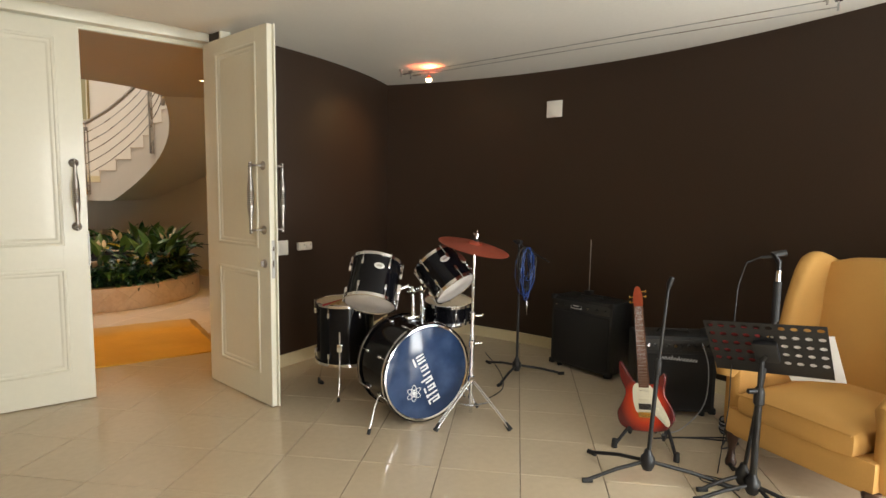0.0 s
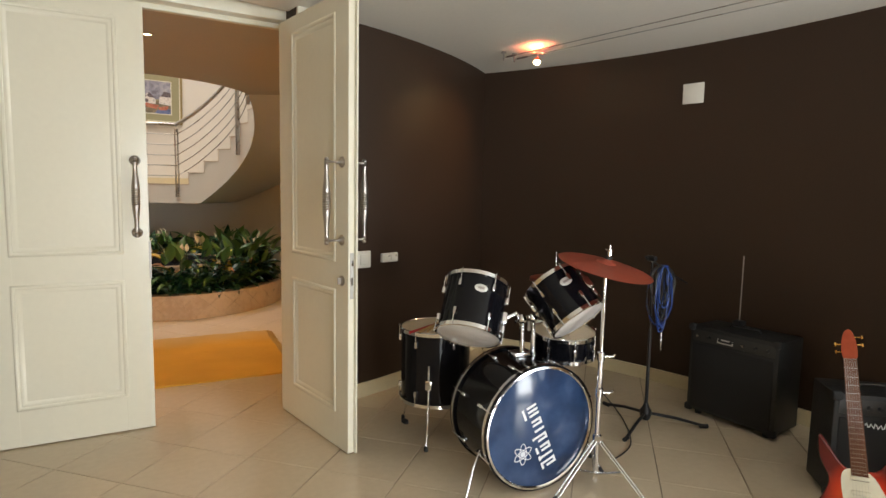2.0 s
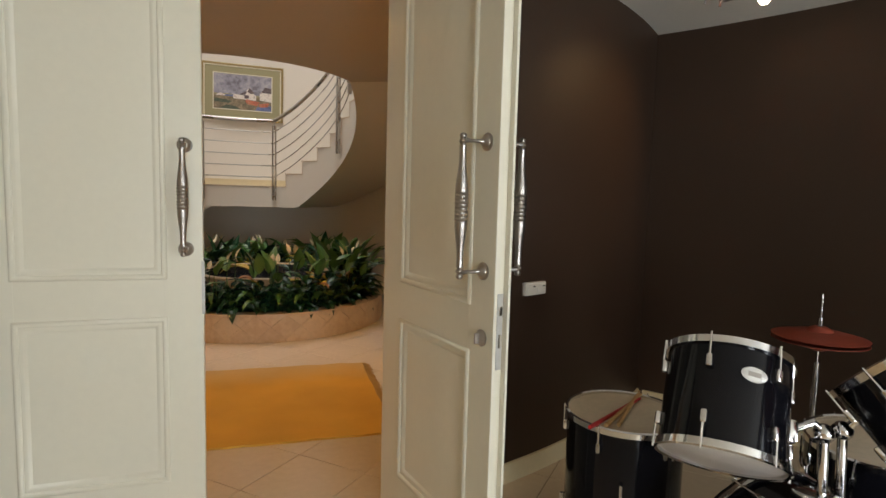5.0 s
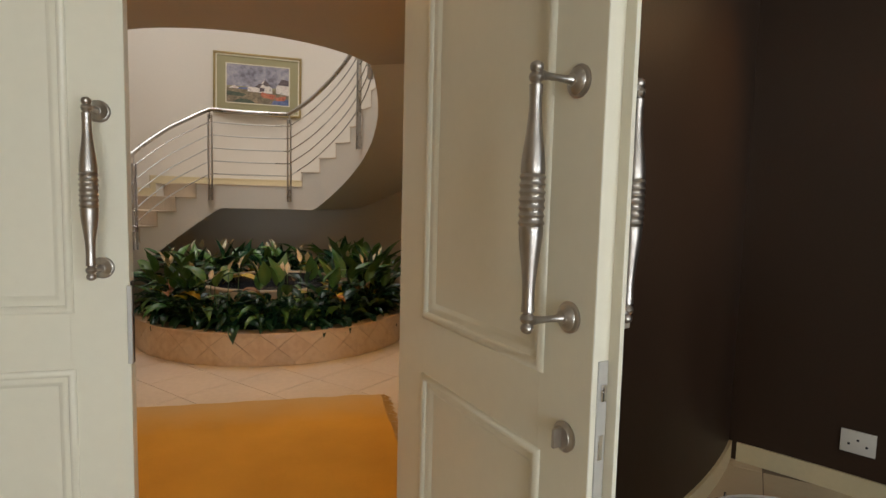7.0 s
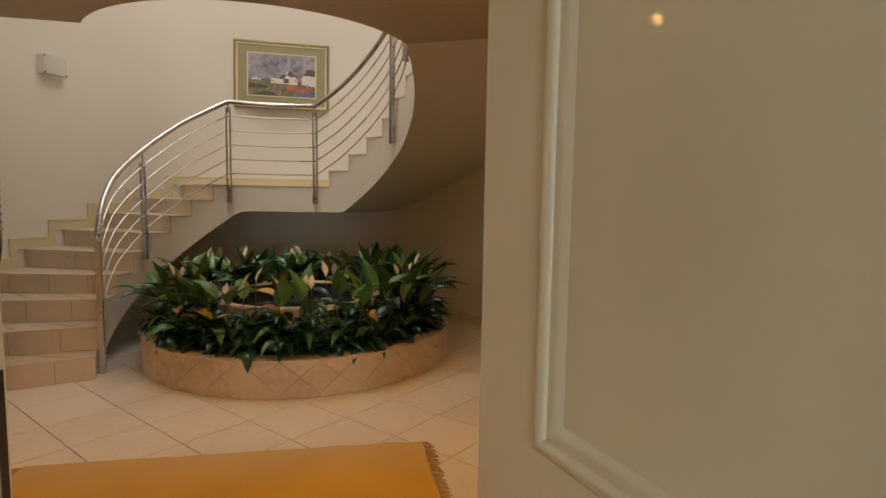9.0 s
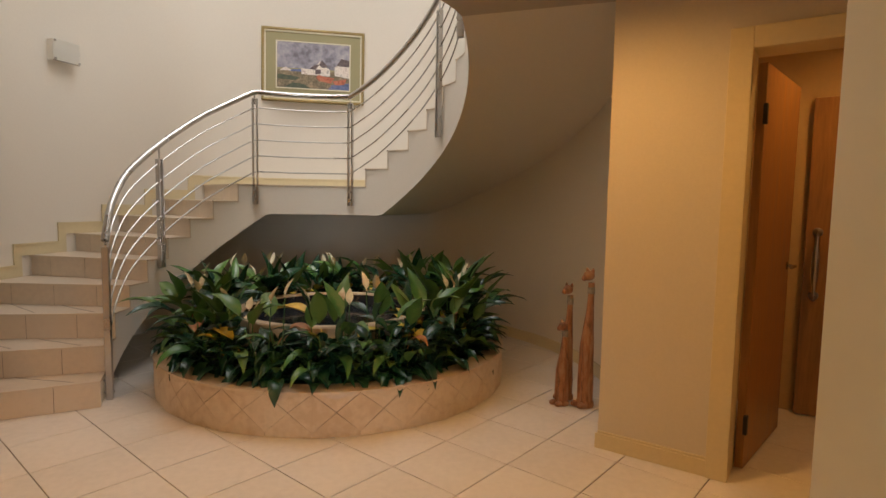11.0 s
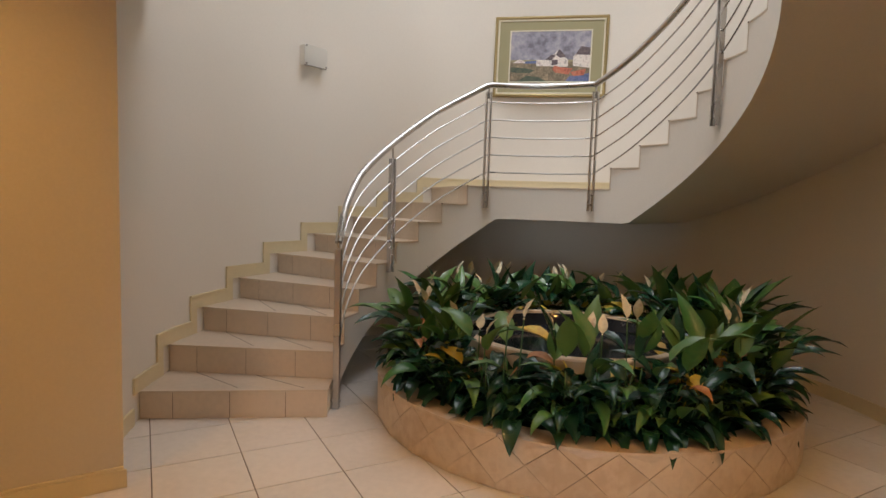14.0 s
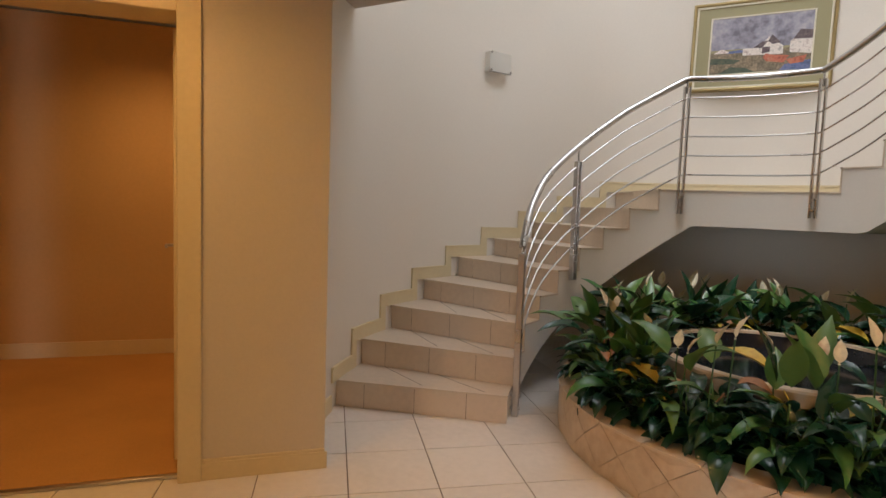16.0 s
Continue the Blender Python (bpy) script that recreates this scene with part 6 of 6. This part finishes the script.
# the chair looks along +x of its own axes; it is 0.8 wide
part("seat_frame", soft_box(-0.36, -0.36, 0.17, 0.40, 0.36, 0.33, 0.03), M_CLOTH, ch)
part("seat_cushion", soft_box(-0.30, -0.29, 0.30, 0.43, 0.29, 0.44, 0.055, 0.03), M_CLOTH, ch, "plump tan seat cushion")
back = soft_box(-0.40, -0.335, 0.30, -0.22, 0.335, 1.085, 0.05, 0.0)
for v in back.verts:
    v.co.x -= 0.16 * max(0, v.co.z - 0.4)
    v.co.z += 0.03 * (1 - (v.co.y / 0.335) ** 2) * (1 if v.co.z > 0.9 else 0)
part("backrest", back, M_CLOTH, ch)
for s in (-1, 1):
    wing = prism([(-0.44, 0.50), (-0.10, 0.54), (-0.06, 0.68), (-0.10, 0.86), (-0.155, 1.02), (-0.20, 1.10), (-0.28, 1.135), (-0.40, 1.10), (-0.50, 1.06)], -0.045, 0.045)
    bmesh.ops.bevel(wing, geom=wing.edges[:], offset=0.038, segments=4, profile=0.5, affect="EDGES")
    wing.transform(Matrix.Translation((0, s * 0.35, 0)) @ Matrix.Rotation(radians(90), 4, "X"))
    for v in wing.verts:
        v.co.y += s * 0.10 * max(0, v.co.x + 0.35) * (1 if v.co.z > 0.6 else 0.3)
    part("wing", wing, M_CLOTH, ch)
    armb = soft_box(-0.36, s * 0.36 - 0.055, 0.17, 0.36, s * 0.36 + 0.055, 0.56, 0.05)
    part("arm", armb, M_CLOTH, ch)
    part("arm_roll", tube([(-0.33, s * 0.375, 0.575), (0.0, s * 0.385, 0.58), (0.30, s * 0.39, 0.565), (0.37, s * 0.385, 0.53), (0.385, s * 0.38, 0.48)], [0.07, 0.075, 0.075, 0.065, 0.04], 16), M_CLOTH, ch)
    part("front_leg", moved(lathe([(0.0, 0.0), (0.026, 0.0), (0.030, 0.02), (0.022, 0.045), (0.017, 0.08), (0.022, 0.12), (0.036, 0.165), (0.038, 0.19), (0, 0.19)], 16), pose(0.36, s * 0.33, 0)), M_WOOD, ch, "dark turned wooden leg")
    part("back_leg", tube([(-0.36, s * 0.30, 0.19), (-0.40, s * 0.30, 0.0)], [0.022, 0.016], 10), M_WOOD, ch)
part("cushion_piping", tube([(0.425, -0.27, 0.42), (0.43, 0.0, 0.427), (0.425, 0.27, 0.42)], 0.006, 8), M_CLOTH, ch)

# ---- loose cables on the floor ----
def cable(points, radius, material, label):
    pts2 = []
    ctl = [Vector(p) for p in points]
    for i in range(len(ctl) - 1):
        p0, p1, p2, p3 = ctl[max(i - 1, 0)], ctl[i], ctl[i + 1], ctl[min(i + 2, len(ctl) - 1)]
        for s in range(7):
            t = s / 7
            pts2.append(0.5 * ((2 * p1) + (p2 - p0) * t + (2 * p0 - 5 * p1 + 4 * p2 - p3) * t * t + (3 * p1 - p0 - 3 * p2 + p3) * t ** 3))
    pts2.append(ctl[-1])
    return tagged(part("audio_cable", tube(pts2, radius, 6), material), label, "cable")


M_CABLEG = mat("grey_cable", (0.32, 0.33, 0.36), 0.5, vary=0.2, bump=0)
cable([(4.10, 2.02, 0.50), (4.06, 1.95, 0.36), (3.97, 1.92, 0.16), (3.84, 1.98, 0.02), (3.72, 2.02, 0.006)], 0.0035, M_CABLEG, "thin grey cable hanging from the amplifier")
cable([(3.60, 2.02, 0.006), (3.78, 1.90, 0.006), (3.95, 1.70, 0.006), (3.80, 1.72, 0.006), (4.02, 1.78, 0.012), (4.15, 1.85, 0.006)], 0.0045, M_CABLEK, "black cable looping over the tiles")
cable([(3.68, 1.98, 0.006), (3.9, 1.82, 0.006), (4.05, 1.72, 0.006), (4.2, 1.8, 0.006)], 0.0045, M_CABLEK, "black cable looping over the tiles")
cable([(3.47, 1.52, 0.005), (3.42, 1.62, 0.005), (3.36, 1.60, 0.005), (3.39, 1.47, 0.005), (3.25, 1.3, 0.005)], 0.0035, M_CABLEK, "black cable trailing beside the armchair")
cable([(3.2, 3.05, 0.006), (3.45, 3.15, 0.006), (3.7, 3.45, 0.006), (3.95, 3.9, 0.006)], 0.004, M_CABLEK, "black cable lying behind the drums")
lc = tagged(anchor("cable_coil"), "loose coil of grey and black cable on the floor", "cable")
for k in range(7):
    rr2 = random.Random(40 + k)
    part("cable_loop", tube([(4.08 + 0.075 * math.cos(t) + rr2.uniform(-0.006, 0.006), 1.80 + 0.06 * math.sin(t), 0.006 + 0.011 * k + 0.006 * math.sin(t + k)) for t in [2 * math.pi * i / 22 for i in range(22)]], 0.0045, 6, closed=True), M_CABLEG if k % 2 else M_CABLEK, lc)
tagged(part("floor_wedge", moved(lathe([(0, 0), (0.02, 0), (0.018, 0.014), (0, 0.016)], 10), pose(2.42, 4.02, 0) @ Matrix.Diagonal((1, 1.8, 1, 1))), M_RUBBER), "small black rubber wedge lying on the tiles", "door wedge")

# ---- floor tiles ----
def clip(poly, keep):
    """Cut a polygon to where keep(p) >= 0 along straight edges."""
    out = []
    for i, p in enumerate(poly):
        q = poly[(i + 1) % len(poly)]
        a, b = keep(p), keep(q)
        if a >= 0:
            out.append(p)
        if (a >= 0) != (b >= 0):
            t = a / (a - b)
            out.append((p[0] + (q[0] - p[0]) * t, p[1] + (q[1] - p[1]) * t))
    return out


def tile_mesh(poly, name):
    bm = bmesh.new()
    n = len(poly)
    mx, my = sum(p[0] for p in poly) / n, sum(p[1] for p in poly) / n
    low = [bm.verts.new((x, y, -0.007)) for x, y in poly]
    mid = [bm.verts.new((x, y, -0.0015)) for x, y in poly]
    top = [bm.verts.new((x + (mx - x) * 0.008, y + (my - y) * 0.008, 0)) for x, y in poly]
    for a, b in ((low, mid), (mid, top)):
        for i in range(n):
            bm.faces.new((a[i], a[(i + 1) % n], b[(i + 1) % n], b[i]))
    bm.faces.new(top)
    me = bpy.data.meshes.new(name)
    bmesh.ops.recalc_face_normals(bm, faces=bm.faces)
    bm.to_mesh(me)
    bm.free()
    return me


def lay(origin, degrees, size, inside, cut, material, joint):
    c, s = math.cos(radians(degrees)), math.sin(radians(degrees))
    h = size / 2 - joint / 2
    whole = tile_mesh([(-h, -h), (h, -h), (h, h), (-h, h)], "floor_tile")
    whole.materials.append(material)
    m = Matrix.Rotation(radians(degrees), 4, "Z")
    for i in range(-40, 41):
        for j in range(-40, 41):
            u, v = (i + 0.5) * size, (j + 0.5) * size
            x, y = origin[0] + c * u - s * v, origin[1] + s * u + c * v
            if not inside(x, y):
                continue
            corners = [(x + c * a - s * b, y + s * a + c * b) for a, b in ((-h, -h), (h, -h), (h, h), (-h, h))]
            side = [cut(p) for p in corners]
            if min(side) >= 0:
                ob = new("floor_tile", whole)
                ob.matrix_basis = Matrix.Translation((x, y, 0)) @ m
            elif max(side) > 0.02:
                poly = clip(corners, cut)
                if len(poly) < 3:
                    continue
                me = tile_mesh([(px - x, py - y) for px, py in poly], "floor_tile")
                me.materials.append(material)
                ob = new("floor_tile", me)
                ob.matrix_basis = Matrix.Translation((x, y, 0))
            else:
                continue
            ob.parent = FLOOR


lay((1.18, 4.27), 45, 0.42, lambda x, y: (-2.95 < x < 5.0 and -2.5 < y < 6.5 and (y > 5.2 or math.hypot(x - B_C[0], y - B_C[1]) < B_R + 0.12)), lambda p: 6.0 - p[1], M_TILE, 0.004)
lay((-0.01, 7.93), 39, 0.42, lambda x, y: (-2.2 < x < 4.5 and 5.6 < y < 10.9 and math.hypot(x - P_C[0], y - P_C[1]) > 0.8), lambda p: p[1] - 6.003, M_TILEH, 0.005)
